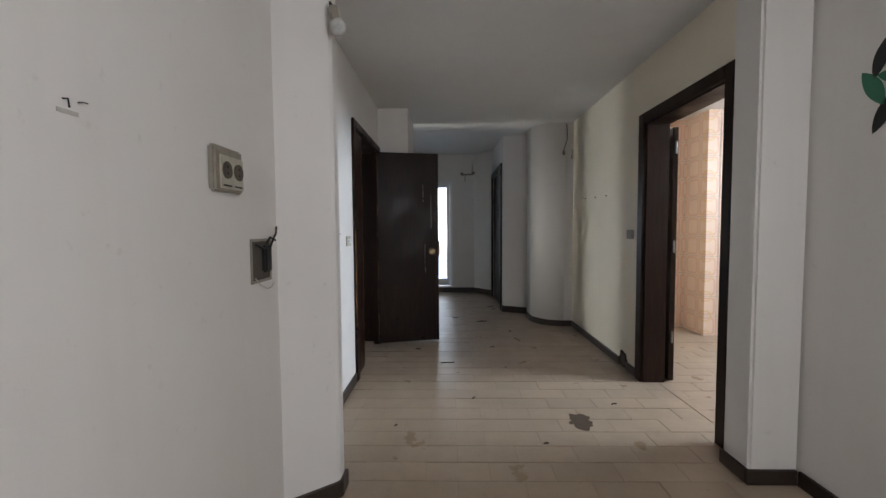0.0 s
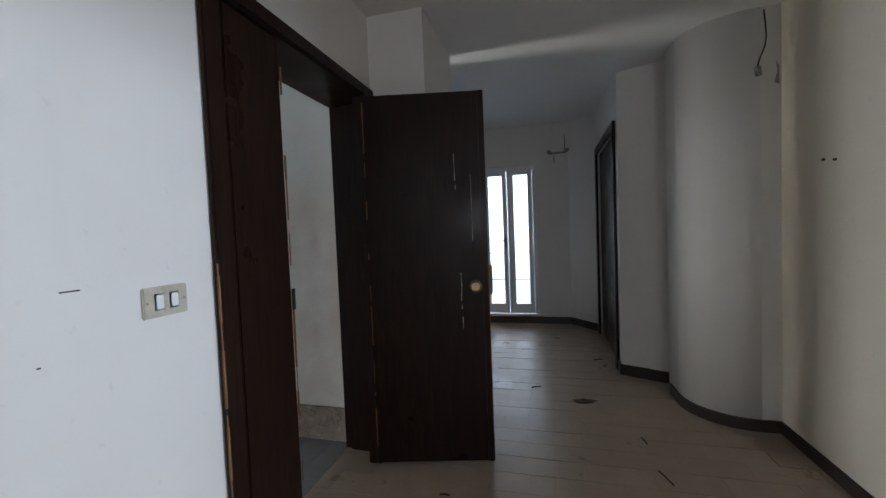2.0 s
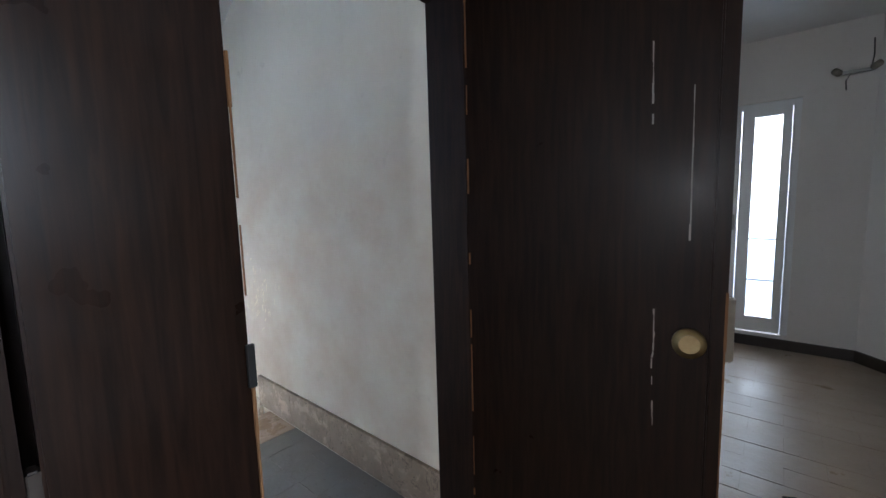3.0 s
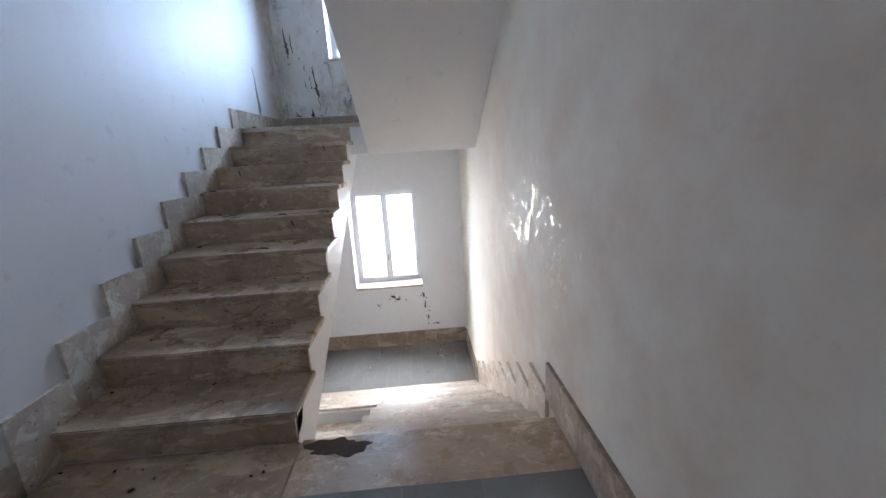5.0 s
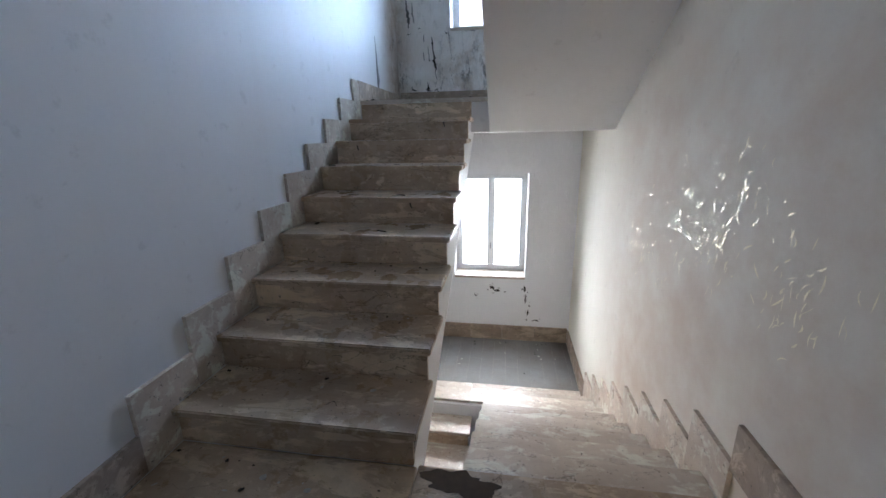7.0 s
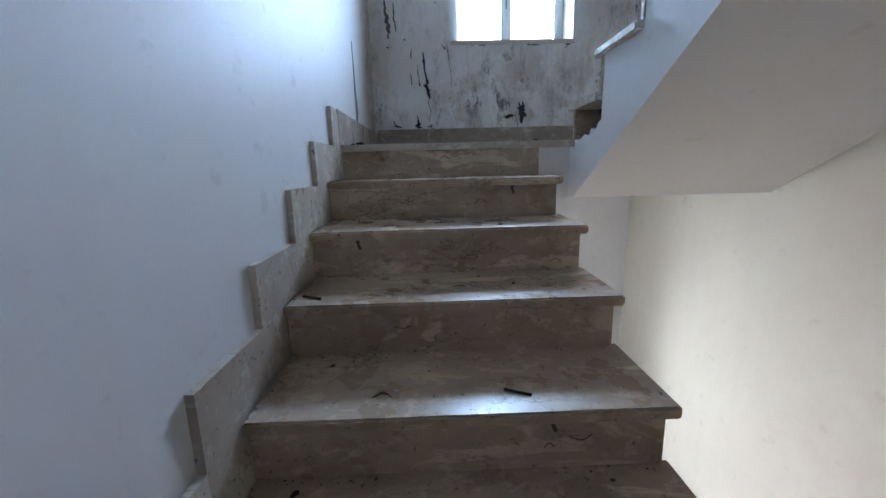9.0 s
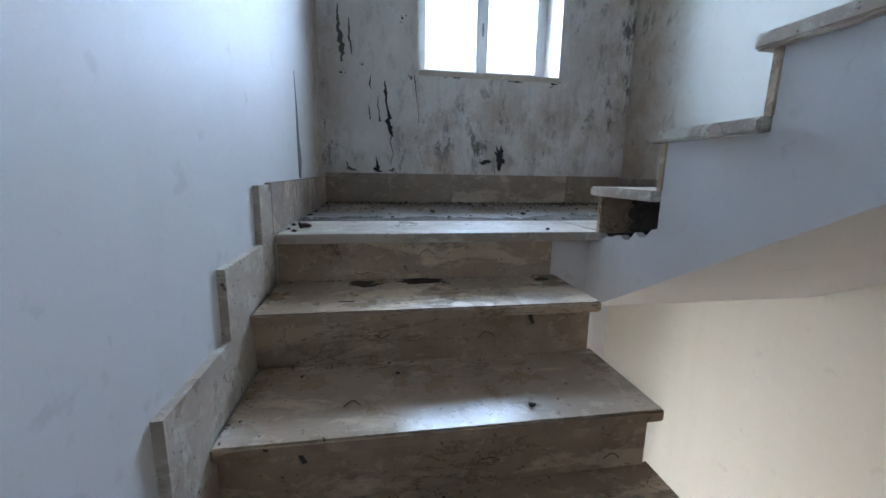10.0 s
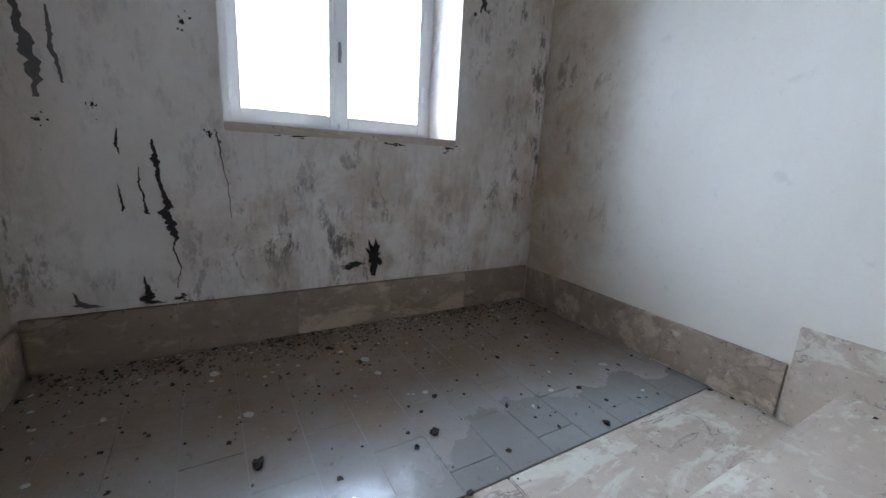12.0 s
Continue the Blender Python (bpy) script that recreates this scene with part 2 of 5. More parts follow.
def tile(name, base, grime, rough=0.25, rnd=0.12, silt=False, spread=2.0):
    m, nt, b = material(name, rough)
    info = nt.nodes.new("ShaderNodeObjectInfo")
    p = coords(nt)
    c = mix(nt, info.outputs["Random"], tuple(v * (1 - rnd) for v in base), tuple(min(1, v * (1 + rnd)) for v in base))
    dirt = ramp(nt, noise_tex(nt, p, 1.9, 7, 0.68), (0.30, 0.0), (0.74, 1.0))
    c = mix(nt, calc(nt, "MULTIPLY", dirt, 0.75), c, grime)
    if silt:
        # dirt washed down the end wall
        x, y, z = split(nt, p)
        ragged = calc(nt, "ADD", x, calc(nt, "MULTIPLY", noise_tex(nt, p, 2.2, 7, 0.65), 0.9))
        zone = calc(nt, "MULTIPLY", band(nt, ragged, -9.0, -5.12, 0.34), band(nt, z, 1.0, 3.0, 0.2))
        zone = calc(nt, "MULTIPLY", zone, ramp(nt, noise_tex(nt, p, 5, 7, 0.68), (0.30, 0.45), (0.6, 1.0)))
        c = mix(nt, calc(nt, "MULTIPLY", zone, 0.95), c, (0.27, 0.20, 0.142))
        link(nt, calc(nt, "SUBTRACT", 0.5, calc(nt, "MULTIPLY", zone, 0.49)), b.inputs["Specular IOR Level"])
        crumbs = ramp(nt, noise_tex(nt, p, 42, 5, 0.7), (0.60, 0.0), (0.66, 1.0))
        c = mix(nt, calc(nt, "MULTIPLY", calc(nt, "MULTIPLY", zone, crumbs), 0.5), c, (0.36, 0.33, 0.29))
    fine = ramp(nt, noise_tex(nt, p, 55, 3, 0.6), (0.62, 0.0), (0.74, 1.0))
    c = mix(nt, calc(nt, "MULTIPLY", fine, 0.35), c, tuple(v * 0.4 for v in grime))
    link(nt, c, b.inputs["Base Color"])
    r = ramp(nt, noise_tex(nt, p, 3.5, 6, 0.65), (0.35, rough), (0.75, min(1.0, rough * spread)))
    if silt:
        r = calc(nt, "ADD", r, calc(nt, "MULTIPLY", zone, 0.7))
    link(nt, r, b.inputs["Roughness"])
    bump(nt, b, calc(nt, "ADD", noise_tex(nt, p, 14, 3), calc(nt, "MULTIPLY", noise_tex(nt, p, 55, 3), 0.35)), 0.24 if silt else 0.14, 0.01)
    return m


HALL_TILE = tile("beige ceramic floor tile", (0.42, 0.33, 0.24), (0.30, 0.23, 0.165), 0.27, 0.07)
GREY_TILE = tile("grey ceramic floor tile", (0.25, 0.26, 0.255), (0.19, 0.165, 0.14), 0.12, 0.05, True, 1.45)
PALE_GROUT = material("pale grout", 0.9)[0]
PALE_GROUT.node_tree.nodes["Principled BSDF"].inputs["Base Color"].default_value = (0.27, 0.255, 0.235, 1)
GROUT = material("dark dirty grout", 0.9)[0]
GROUT.node_tree.nodes["Principled BSDF"].inputs["Base Color"].default_value = (0.33, 0.265, 0.195, 1)


def wood(name, a, c2, rough=0.35):
    m, nt, b = material(name, rough)
    grain = noise_tex(nt, coords(nt, (14, 14, 0.9)), 5, 6, 0.6, 0.6)
    c = mix(nt, ramp(nt, grain, (0.35, 0.0), (0.7, 1.0)), a, c2)
    wear = ramp(nt, noise_tex(nt, coords(nt, (3, 3, 0.5)), 5, 9, 0.75), (0.74, 0.0), (0.76, 1.0))
    c = mix(nt, calc(nt, "MULTIPLY", wear, 0.15), c, (0.10, 0.06, 0.035))
    link(nt, c, b.inputs["Base Color"])
    r = ramp(nt, noise_tex(nt, coords(nt), 4, 5), (0.3, rough * 0.8), (0.8, rough * 1.7))
    link(nt, r, b.inputs["Roughness"])
    b.inputs["Specular IOR Level"].default_value = 0.17
    bump(nt, b, grain, 0.06, 0.004)
    return m


DARK_WOOD = wood("dark stained wood", (0.009, 0.0046, 0.0032), (0.025, 0.0115, 0.007), 0.33)
BARE_WOOD = wood("bare worn wood", (0.18, 0.09, 0.04), (0.30, 0.16, 0.08), 0.7)


def plain(name, colour, rough=0.5, metallic=0.0):
    m, nt, b = material(name, rough, metallic)
    p = coords(nt)
    c = mix(nt, ramp(nt, noise_tex(nt, p, 30, 5, 0.65), (0.35, 0.0), (0.75, 1.0)), colour, tuple(v * 0.7 for v in colour))
    link(nt, c, b.inputs["Base Color"])
    return m


BASEBOARD = plain("dark brown baseboard", (0.035, 0.024, 0.018), 0.4)
PLATE = plain("aged cream plastic", (0.50, 0.47, 0.38), 0.4)
OUTLET = plain("sooty brown plastic", (0.09, 0.075, 0.06), 0.5)
PLATE_DARK = plain("grey-beige dirty plastic", (0.30, 0.27, 0.22), 0.5)
BLACK = plain("black cable", (0.012, 0.012, 0.012), 0.6)
HOLE = plain("dark rubble", (0.10, 0.085, 0.07), 0.95)
BLACK_MOULD = plain("black mould", (0.04, 0.035, 0.032), 0.95)
MOULD_GREY = plain("grey mould", (0.15, 0.14, 0.135), 0.95)
BULB_GLASS = plain("dusty bulb glass", (0.55, 0.55, 0.53), 0.2)
BRASS = plain("worn brass", (0.42, 0.33, 0.18), 0.35, 1.0)
STEEL = plain("grey metal", (0.35, 0.35, 0.34), 0.4, 1.0)
DEBRIS = plain("dark dirt", (0.035, 0.028, 0.022), 0.95)
FLAKE = plain("pale paint flake", (0.55, 0.53, 0.48), 0.8)
SCRATCH = plain("bare scratch", (0.42, 0.40, 0.37), 0.8)
GREY_FILL = plain("grey filler", (0.26, 0.26, 0.25), 0.85)


def clear_glass():
    """Thin dusty pane: light goes straight through, a little mirrors."""
    m, nt, b = material("dusty window glass", 0.05)
    nt.nodes.remove(b)
    through_pane = nt.nodes.new("ShaderNodeBsdfTransparent")
    through_pane.inputs[0].default_value = (0.95, 0.96, 0.96, 1)
    mirror = nt.nodes.new("ShaderNodeBsdfGlossy")
    mirror.inputs["Roughness"].default_value = 0.04
    fres = nt.nodes.new("ShaderNodeFresnel")
    fres.inputs[0].default_value = 1.3
    blend = nt.nodes.new("ShaderNodeMixShader")
    link(nt, fres.outputs[0], blend.inputs[0])
    link(nt, through_pane.outputs[0], blend.inputs[1])
    link(nt, mirror.outputs[0], blend.inputs[2])
    link(nt, blend.outputs[0], nt.nodes["Material Output"].inputs[0])
    return m


GLASS = clear_glass()


def kitchen_pattern():
    """Ceramic tiles printed with rounded squares and rings."""
    m, nt, b = material("printed pink ceramic tile", 0.5)
    p = coords(nt)
    x, y, z = split(nt, p)
    u = calc(nt, "ADD", x, y)

    def cell(v, size):
        return calc(nt, "ABSOLUTE", calc(nt, "SUBTRACT", calc(nt, "FRACT", calc(nt, "DIVIDE", v, size)), 0.5))
    du, dv = cell(u, 0.22), cell(z, 0.22)
    box = calc(nt, "POWER", calc(nt, "ADD", calc(nt, "POWER", du, 6), calc(nt, "POWER", dv, 6)), 1 / 6)
    outline = band(nt, box, 0.36, 0.44, 0.015)
    du2, dv2 = cell(calc(nt, "ADD", u, 0.11), 0.44), cell(calc(nt, "ADD", z, 0.11), 0.22)
    ring = calc(nt, "SQRT", calc(nt, "ADD", calc(nt, "POWER", calc(nt, "MULTIPLY", du2, 2.0), 2), calc(nt, "POWER", dv2, 2)))
    rings = band(nt, ring, 0.20, 0.29, 0.02)
    c = mix(nt, outline, (0.78, 0.60, 0.46), (0.70, 0.46, 0.34))
    c = mix(nt, rings, c, (0.72, 0.52, 0.28))
    seam = calc(nt, "MAXIMUM", band(nt, du, 0.485, 0.6, 0.006), band(nt, dv, 0.485, 0.6, 0.006))
    c = mix(nt, seam, c, (0.55, 0.45, 0.38))
    c = mix(nt, calc(nt, "MULTIPLY", ramp(nt, noise_tex(nt, p, 3, 5), (0.4, 0.0), (0.8, 1.0)), 0.3), c, (0.60, 0.46, 0.36))
    link(nt, c, b.inputs["Base Color"])
    bump(nt, b, seam, -0.2, 0.003)
    return m


KITCHEN = kitchen_pattern()

# ---- building helpers ----


def box(bm, x0, x1, y0, y1, z0, z1):
    vs = [bm.verts.new((x, y, z)) for x in (x0, x1) for y in (y0, y1) for z in (z0, z1)]
    for a in ((0, 1, 3, 2), (4, 6, 7, 5), (0, 4, 5, 1), (2, 3, 7, 6), (0, 2, 6, 4), (1, 5, 7, 3)):
        bm.faces.new([vs[i] for i in a])
    return bm


def boxes(*rows, bevel=0.0):
    bm = bmesh.new()
    for r in rows:
        box(bm, *r)
    if bevel:
        bmesh.ops.bevel(bm, geom=bm.edges[:], offset=bevel, segments=2, affect="EDGES")
    return bm


def prism(points, axis, a, b):
    """A polygon in the plane across the axis, drawn out from a to b."""
    bm = bmesh.new()

    def place(p, q, h):
        return (h, p, q) if axis == "x" else (p, h, q) if axis == "y" else (p, q, h)
    lo = [bm.verts.new(place(p, q, a)) for p, q in points]
    hi = [bm.verts.new(place(p, q, b)) for p, q in points]
    n = len(points)
    bm.faces.new(lo)
    bm.faces.new(hi[::-1])
    for i in range(n):
        bm.faces.new((lo[i], hi[i], hi[(i + 1) % n], lo[(i + 1) % n]))
    bmesh.ops.recalc_face_normals(bm, faces=bm.faces[:])
    return bm


def mesh_of(name, bm, mat, smooth=False):
    me = bpy.data.meshes.new(name)
    bm.normal_update()
    bm.to_mesh(me)
    bm.free()
    me.materials.append(mat)
    if smooth:
        for f in me.polygons:
            f.use_smooth = True
    return me


def part(name, bm, mat, parent=None, label="", smooth=False):
    ob = new(name, mesh_of(name, bm, mat, smooth))
    if parent:
        ob.parent = parent
    if label:
        ob["label"] = label
    return ob


def thing(name, label, category, x=0, y=0, z=0, kind="", group=""):
    ob = new(name)
    ob.location = (x, y, z)
    ob.empty_display_size = 0.05
    return tagged(ob, label, category, group, kind)


def solid(name, bm, mat, label, category, kind="", smooth=False, group=""):
    return tagged(part(name, bm, mat, None, "", smooth), label, category, group, kind)


def structure(name, bm, mat, label, category="wall"):
    return solid(name, bm, mat, label, category, "structure")


def tube(points, r, sides=8):
    """A round cable along points."""
    bm = bmesh.new()
    rings = []
    for i, p in enumerate(points):
        p = Vector(p)
        d = (Vector(points[min(i + 1, len(points) - 1)]) - Vector(points[max(i - 1, 0)])).normalized()
        s = d.cross(Vector((0.31, 0.2, 0.93))).normalized()
        u = s.cross(d)
        rings.append([bm.verts.new(p + r * (math.cos(a) * s + math.sin(a) * u)) for a in (2 * math.pi * k / sides for k in range(sides))])
    for a, b in zip(rings, rings[1:]):
        for k in range(sides):
            bm.faces.new((a[k], a[(k + 1) % sides], b[(k + 1) % sides], b[k]))
    bm.faces.new(rings[0][::-1])
    bm.faces.new(rings[-1])
    return bm


def disc(centre, axis, r, depth, sides=24, r2=None):
    """A short round post from centre along axis."""
    bm = bmesh.new()
    bmesh.ops.create_cone(bm, cap_ends=True, segments=sides, radius1=r, radius2=r if r2 is None else r2, depth=depth)
    q = Vector((0, 0, 1)).rotation_difference(Vector(axis).normalized())
    bmesh.ops.transform(bm, matrix=Matrix.Translation(Vector(centre) + Vector(axis).normalized() * depth / 2) @ q.to_matrix().to_4x4(), verts=bm.verts[:])
    return bm

# ---- plan ----
RISE, GO = 0.175, 0.3146
N1 = -2.358            # nosing of the first step up
EDGE = -2.40           # edge of the landing above the flight down
XE = -6.37             # end wall of the stairwell
YL, YR = 2.265, 4.535   # side walls of the stairwell
XD = -0.86             # stairwell side of the wall with the apartment door
XH = -0.615            # hall side of that wall
XK = 1.63              # hall's other wall
TOP = 9 * RISE         # upper half landing
LOW = -9 * RISE        # lower half landing

# ---- stairwell shell ----
W2 = (2.928, 3.96, 2.478, 3.30)
W1 = (2.95, 3.915, -0.625, 0.77)
end_wall = structure("wall_west", boxes(
    (XE - 0.35, XE, YL - 0.2, W2[0], -3.3, 5.6), (XE - 0.35, XE, W2[0], W1[0], W1[2], W1[3]), (XE - 0.35, XE, W2[1], YR + 0.2, -3.3, 5.6),
    (XE - 0.35, XE, W2[0], W2[1], -3.3, W1[2]), (XE - 0.35, XE, W2[0], W2[1], W1[3], W2[2]), (XE - 0.35, XE, W2[0], W2[1], W2[3], 5.6),
    (XE - 0.35, XE, W1[1], W2[1], W1[2], W1[3])),
    MOULD, "damp plaster end wall with mould stains and cracks")
structure("wall_south", boxes((XE - 0.35, XD, YL - 0.2, YL, -3.3, 5.6)), STAIR_WALL, "white painted stairwell wall beside the upper flight")
structure("wall_north", boxes((XE - 0.35, XD, YR, YR + 0.2, -3.3, 5.6)), STAIR_WALL_WARM_LIT, "white painted stairwell wall with scuffed shiny paint")
DO = (3.385, 4.455, 2.0)   # opening of the apartment door
structure("wall_east", boxes(
    (XD, XH, YL - 0.2, DO[0] - 0.03, -3.3, 2.6), (XD, XH, DO[1] + 0.03, YR + 0.2, -3.3, 2.6),
    (XD, XH, DO[0] - 0.03, DO[1] + 0.03, DO[2] + 0.03, 2.6), (XD, XH, DO[0] - 0.03, DO[1] + 0.03, -3.3, -0.02),
    (XD, XH, YL - 0.2, YR + 0.2, 2.6, 5.6)), WALL, "white wall between hall and stairwell")
structure("ceiling_stairwell", boxes((XE - 0.35, XH, YL - 0.2, YR + 0.2, 5.6, 5.75)), CEILING, "white stairwell ceiling", "ceiling")
structure("floor_lower_storey", boxes((XE - 0.35, XH, YL - 0.2, YR + 0.2, -3.45, -3.3)), GREY_TILE, "grey floor of the storey below", "floor")

# ---- landings ----


def landing_slab(name, rows, z, label):
    return structure(name, boxes(*[(a, b, c, d, z - 0.297, z - 0.036) for a, b, c, d in rows]), STAIR_WALL, label, "landing")


XT = N1 - 8 * GO   # nosing of the upper half landing

landing = landing_slab("landing_main", ((N1 - 0.05, XD, YL, 3.32), (EDGE + 0.055, XD, 3.32, YR)), 0, "grey tiled stair landing at the apartment door")
landing_top = landing_slab("landing_upper", ((XE, XT - 0.055, YL, 3.48), (XE, XT + 0.02, 3.48, YR)), TOP, "grey tiled half landing strewn with plaster bits")
landing_low = landing_slab("landing_lower", ((XE, EDGE - 8 * GO + 0.03, YL, YR),), LOW, "grey tiled half landing below the window")
landing_next = landing_slab("landing_next_storey", ((EDGE + 0.055, XD, YL, YR),), 18 * RISE, "underside of the landing of the storey above")



def slab(name, x0, x1, y0, y1, z0, z1, mat, parent, bevel=0.004):
    return part(name, boxes((x0, x1, y0, y1, z0, z1), bevel=bevel), mat, parent)


slab("stone_border", N1 - 0.03, -2.075, YL + 0.02, 3.325, -0.03, 0, STONE, landing)
slab("stone_border", EDGE, -2.075, 3.33, YR - 0.02, -0.03, 0, STONE, landing)
slab("stone_border", -5.255, XT, YL + 0.02, 3.50, TOP - 0.034, TOP, STONE_PALE, landing_top)
slab("stone_border", -5.255, XT + 0.02, 3.503, YR - 0.02, TOP - 0.034, TOP, STONE_PALE, landing_top)
slab("stone_border", -5.255, EDGE - 8 * GO, 3.30, YR - 0.02, LOW - 0.034, LOW, STONE_PALE, landing_low)
slab("stone_border", -5.255, EDGE - 8 * GO, YL + 0.02, 3.295, LOW - 0.034, LOW, STONE_PALE, landing_low)

# ---- flights ----


def zigzag(x0, z0, steps, dx, dz, depth):
    """Side outline of a flight: steps, then the sloping underside, depth below the inner corners."""
    pts = [(x0, z0)]
    for k in range(steps):
        pts.append((x0 + k * dx, z0 + (k + 1) * dz))
        pts.append((x0 + (k + 1) * dx, z0 + (k + 1) * dz))
    pts.append((pts[-1][0], pts[-1][1] - depth))
    pts.append((x0, z0 - depth))
    return pts


def rubble(x0, x1, y, depth, z0, z1, seed):
    """A rough broken face inside a hollow step, looking along -y."""
    rng = random.Random(seed)
    bm = bmesh.new()
    nx, nz = 14, 7
    grid = [[bm.verts.new((x0 + (x1 - x0) * i / nx, y + depth * rng.uniform(0.1, 1.0), z0 + (z1 - z0) * k / nz)) for k in range(nz + 1)] for i in range(nx + 1)]
    for i in range(nx):
        for k in range(nz):
            bm.faces.new((grid[i][k], grid[i + 1][k], grid[i + 1][k + 1], grid[i][k + 1]))
    back = [bm.verts.new((x, y + depth * 1.5, z)) for x, z in ((x0, z0), (x1, z0), (x1, z1), (x0, z1))]
    bm.faces.new(back)
    return bm


def flight(name, label, x0, z0, dx, y0, y1, steps, nose_y, tread_mat, waist=0.265, broken=0.0):
    """A flight that climbs along dx from z0; x0 is the first riser's face. broken: how deep the first step's side has crumbled."""
    ym = (y0 + y1) / 2
    f = thing(name, label, "staircase", x0, ym, z0, "structure")
    s = 1 if dx > 0 else -1
    pts = [(p - x0, q - z0) for p, q in zigzag(x0 + s * 0.02, z0 - 0.032, steps, dx, RISE, waist)]
    if broken:
        rng = random.Random(3)
        jag = [(s * 0.02, -0.005)]
        n = 12
        for i in range(1, n):
            u = i / n
            jag.append((s * 0.02 + dx * u, -0.02 + 0.06 * u + rng.uniform(-0.012, 0.018)))
        jag.append((s * 0.02 + dx, 0.06))
        edge = [pts[0], *jag, (s * 0.02 + dx, RISE - 0.032), *pts[3:]]
        # the side that has crumbled stands in front of sound masonry
        low = y0 if open_low(name) else y1
        a, b = (y0, y0 + broken) if low == y0 else (y1 - broken, y1)
        skin = min(0.03, broken)
        part("stringer", prism(edge, "y", (a if low == y0 else b - skin) - ym, (a + skin if low == y0 else b) - ym), STAIR_WALL, f, "white plastered side with a broken corner")
        if broken > skin:
            inner = ((a + skin if low == y0 else a) - ym, (b if low == y0 else b - skin) - ym)
            part("stringer", prism(edge, "y", *inner), STAIR_WALL, f, "white plastered underside of the flight")
            core = [(p, q + 0.004) for p, q in jag] + [(s * 0.02 + dx * 0.999, -0.028), (s * 0.021, -0.028)]
            part("rubble_core", prism(core, "y", *inner), HOLE, f)
        a, b = (y0 + broken, y1) if low == y0 else (y0, y1 - broken)
        part("stringer", prism(pts, "y", a - ym, b - ym), STAIR_WALL, f, "white plastered underside of the flight")
        face = rubble(min(s * 0.02, s * 0.02 + dx), max(s * 0.02, s * 0.02 + dx), 0, 0.05, -0.03, RISE - 0.034, 8)
        if low == y0:
            bmesh.ops.translate(face, verts=face.verts[:], vec=(0, y0 + broken - 0.06 - ym, 0))
        else:
            bmesh.ops.scale(face, verts=face.verts[:], vec=(1, -1, 1))
            bmesh.ops.translate(face, verts=face.verts[:], vec=(0, y1 - broken + 0.06 - ym, 0))
        part("rubble", face, HOLE, f, "dark crumbling masonry inside the broken step")
    else:
        part("stringer", prism(pts, "y", y0 - ym, y1 - ym), STAIR_WALL, f, "white plastered underside and side of the flight")
    tread = mesh_of("tread", boxes((min(-s * 0.03, s * (GO + 0.015)), max(-s * 0.03, s * (GO + 0.015)), nose_y[0] - ym, nose_y[1] - ym, -0.034, 0), bevel=0.006), tread_mat)
    riser = mesh_of("riser", boxes((min(0, s * 0.022), max(0, s * 0.022), nose_y[0] + (0.022 if open_low(name) else 0) - ym, nose_y[1] - (0 if open_low(name) else 0.022) - ym, 0, RISE - 0.034), bevel=0.002), STONE)
    for k in range(steps):
        if k < steps - 1:
            t = new("tread", tread)
            t.parent, t.location = f, (k * dx, 0, (k + 1) * RISE)
        o = new("riser", riser)
        o.parent, o.location = f, (k * dx, 0, k * RISE)
    return f


def open_low(name):
    """Whether the flight's open side is the one with the lower y."""
    return name in ("flight_upper", "flight_down")


up = flight("flight_up", "stone-clad stair flight climbing from the landing", N1 - 0.03, 0, -GO, YL, 3.305, 9, (YL + 0.02, 3.333), STONE)
upper = flight("flight_upper", "white-sided stair flight with pale stone treads", XT - 0.002, TOP, GO, 3.48, YR, 9, (3.453, YR - 0.02), STONE_PALE, 0.265, 0.16)
# pale stone here puts the lower window's light into the tread colour
down = flight("flight_down", "stone-clad stair flight leading down to the window", EDGE - 8 * GO + 0.03, LOW, GO, 3.51, YR, 9, (3.485, YR - 0.02), STONE_PALE)
under = flight("flight_under", "stone-clad stair flight going further down", EDGE - 0.03, -18 * RISE, -GO, YL, 3.30, 9, (YL + 0.02, 3.325), STONE_PALE)

# stepped stone skirting along the flights, one piece a step


def stepped_skirting(parent, x0, z0, dx, y0, y1, steps, ahead, high, mat):
    px, py, pz = parent.location
    s = 1 if dx > 0 else -1
    pts = [(-s * ahead, -RISE), (-s * ahead, high), (dx - s * ahead, high), (dx - s * ahead, 0), (s * 0.04, 0), (s * 0.04, -RISE)]
    me = mesh_of("skirting_stone", prism(pts, "y", y0 - py, y1 - py), mat)
    for k in range(steps):
        o = new("skirting_stone", me)
        o.parent, o.location = parent, (x0 + k * dx - px, 0, z0 + (k + 1) * RISE - pz)


def at0(parent, rows):
    px, py, pz = parent.location
    return [(a - px, b - px, c - py, d - py, e - pz, f - pz) for a, b, c, d, e, f in rows]


stepped_skirting(up, N1, 0, -GO, YL, YL + 0.02, 8, 0.142, 0.165, STONE_PALE)
part("skirting_stone", boxes(*at0(up, ((XT + 0.001, XT + 0.140, YL, YL + 0.02, 8 * RISE, TOP + 0.17),)), bevel=0.002), STONE_PALE, up)
stepped_skirting(upper, XT, TOP, GO, YR - 0.02, YR, 8, 0.165, 0.16, STONE_PALE)
stepped_skirting(down, EDGE - 8 * GO, LOW, GO, YR - 0.02, YR, 8, 0.145, 0.20, STONE_PALE)


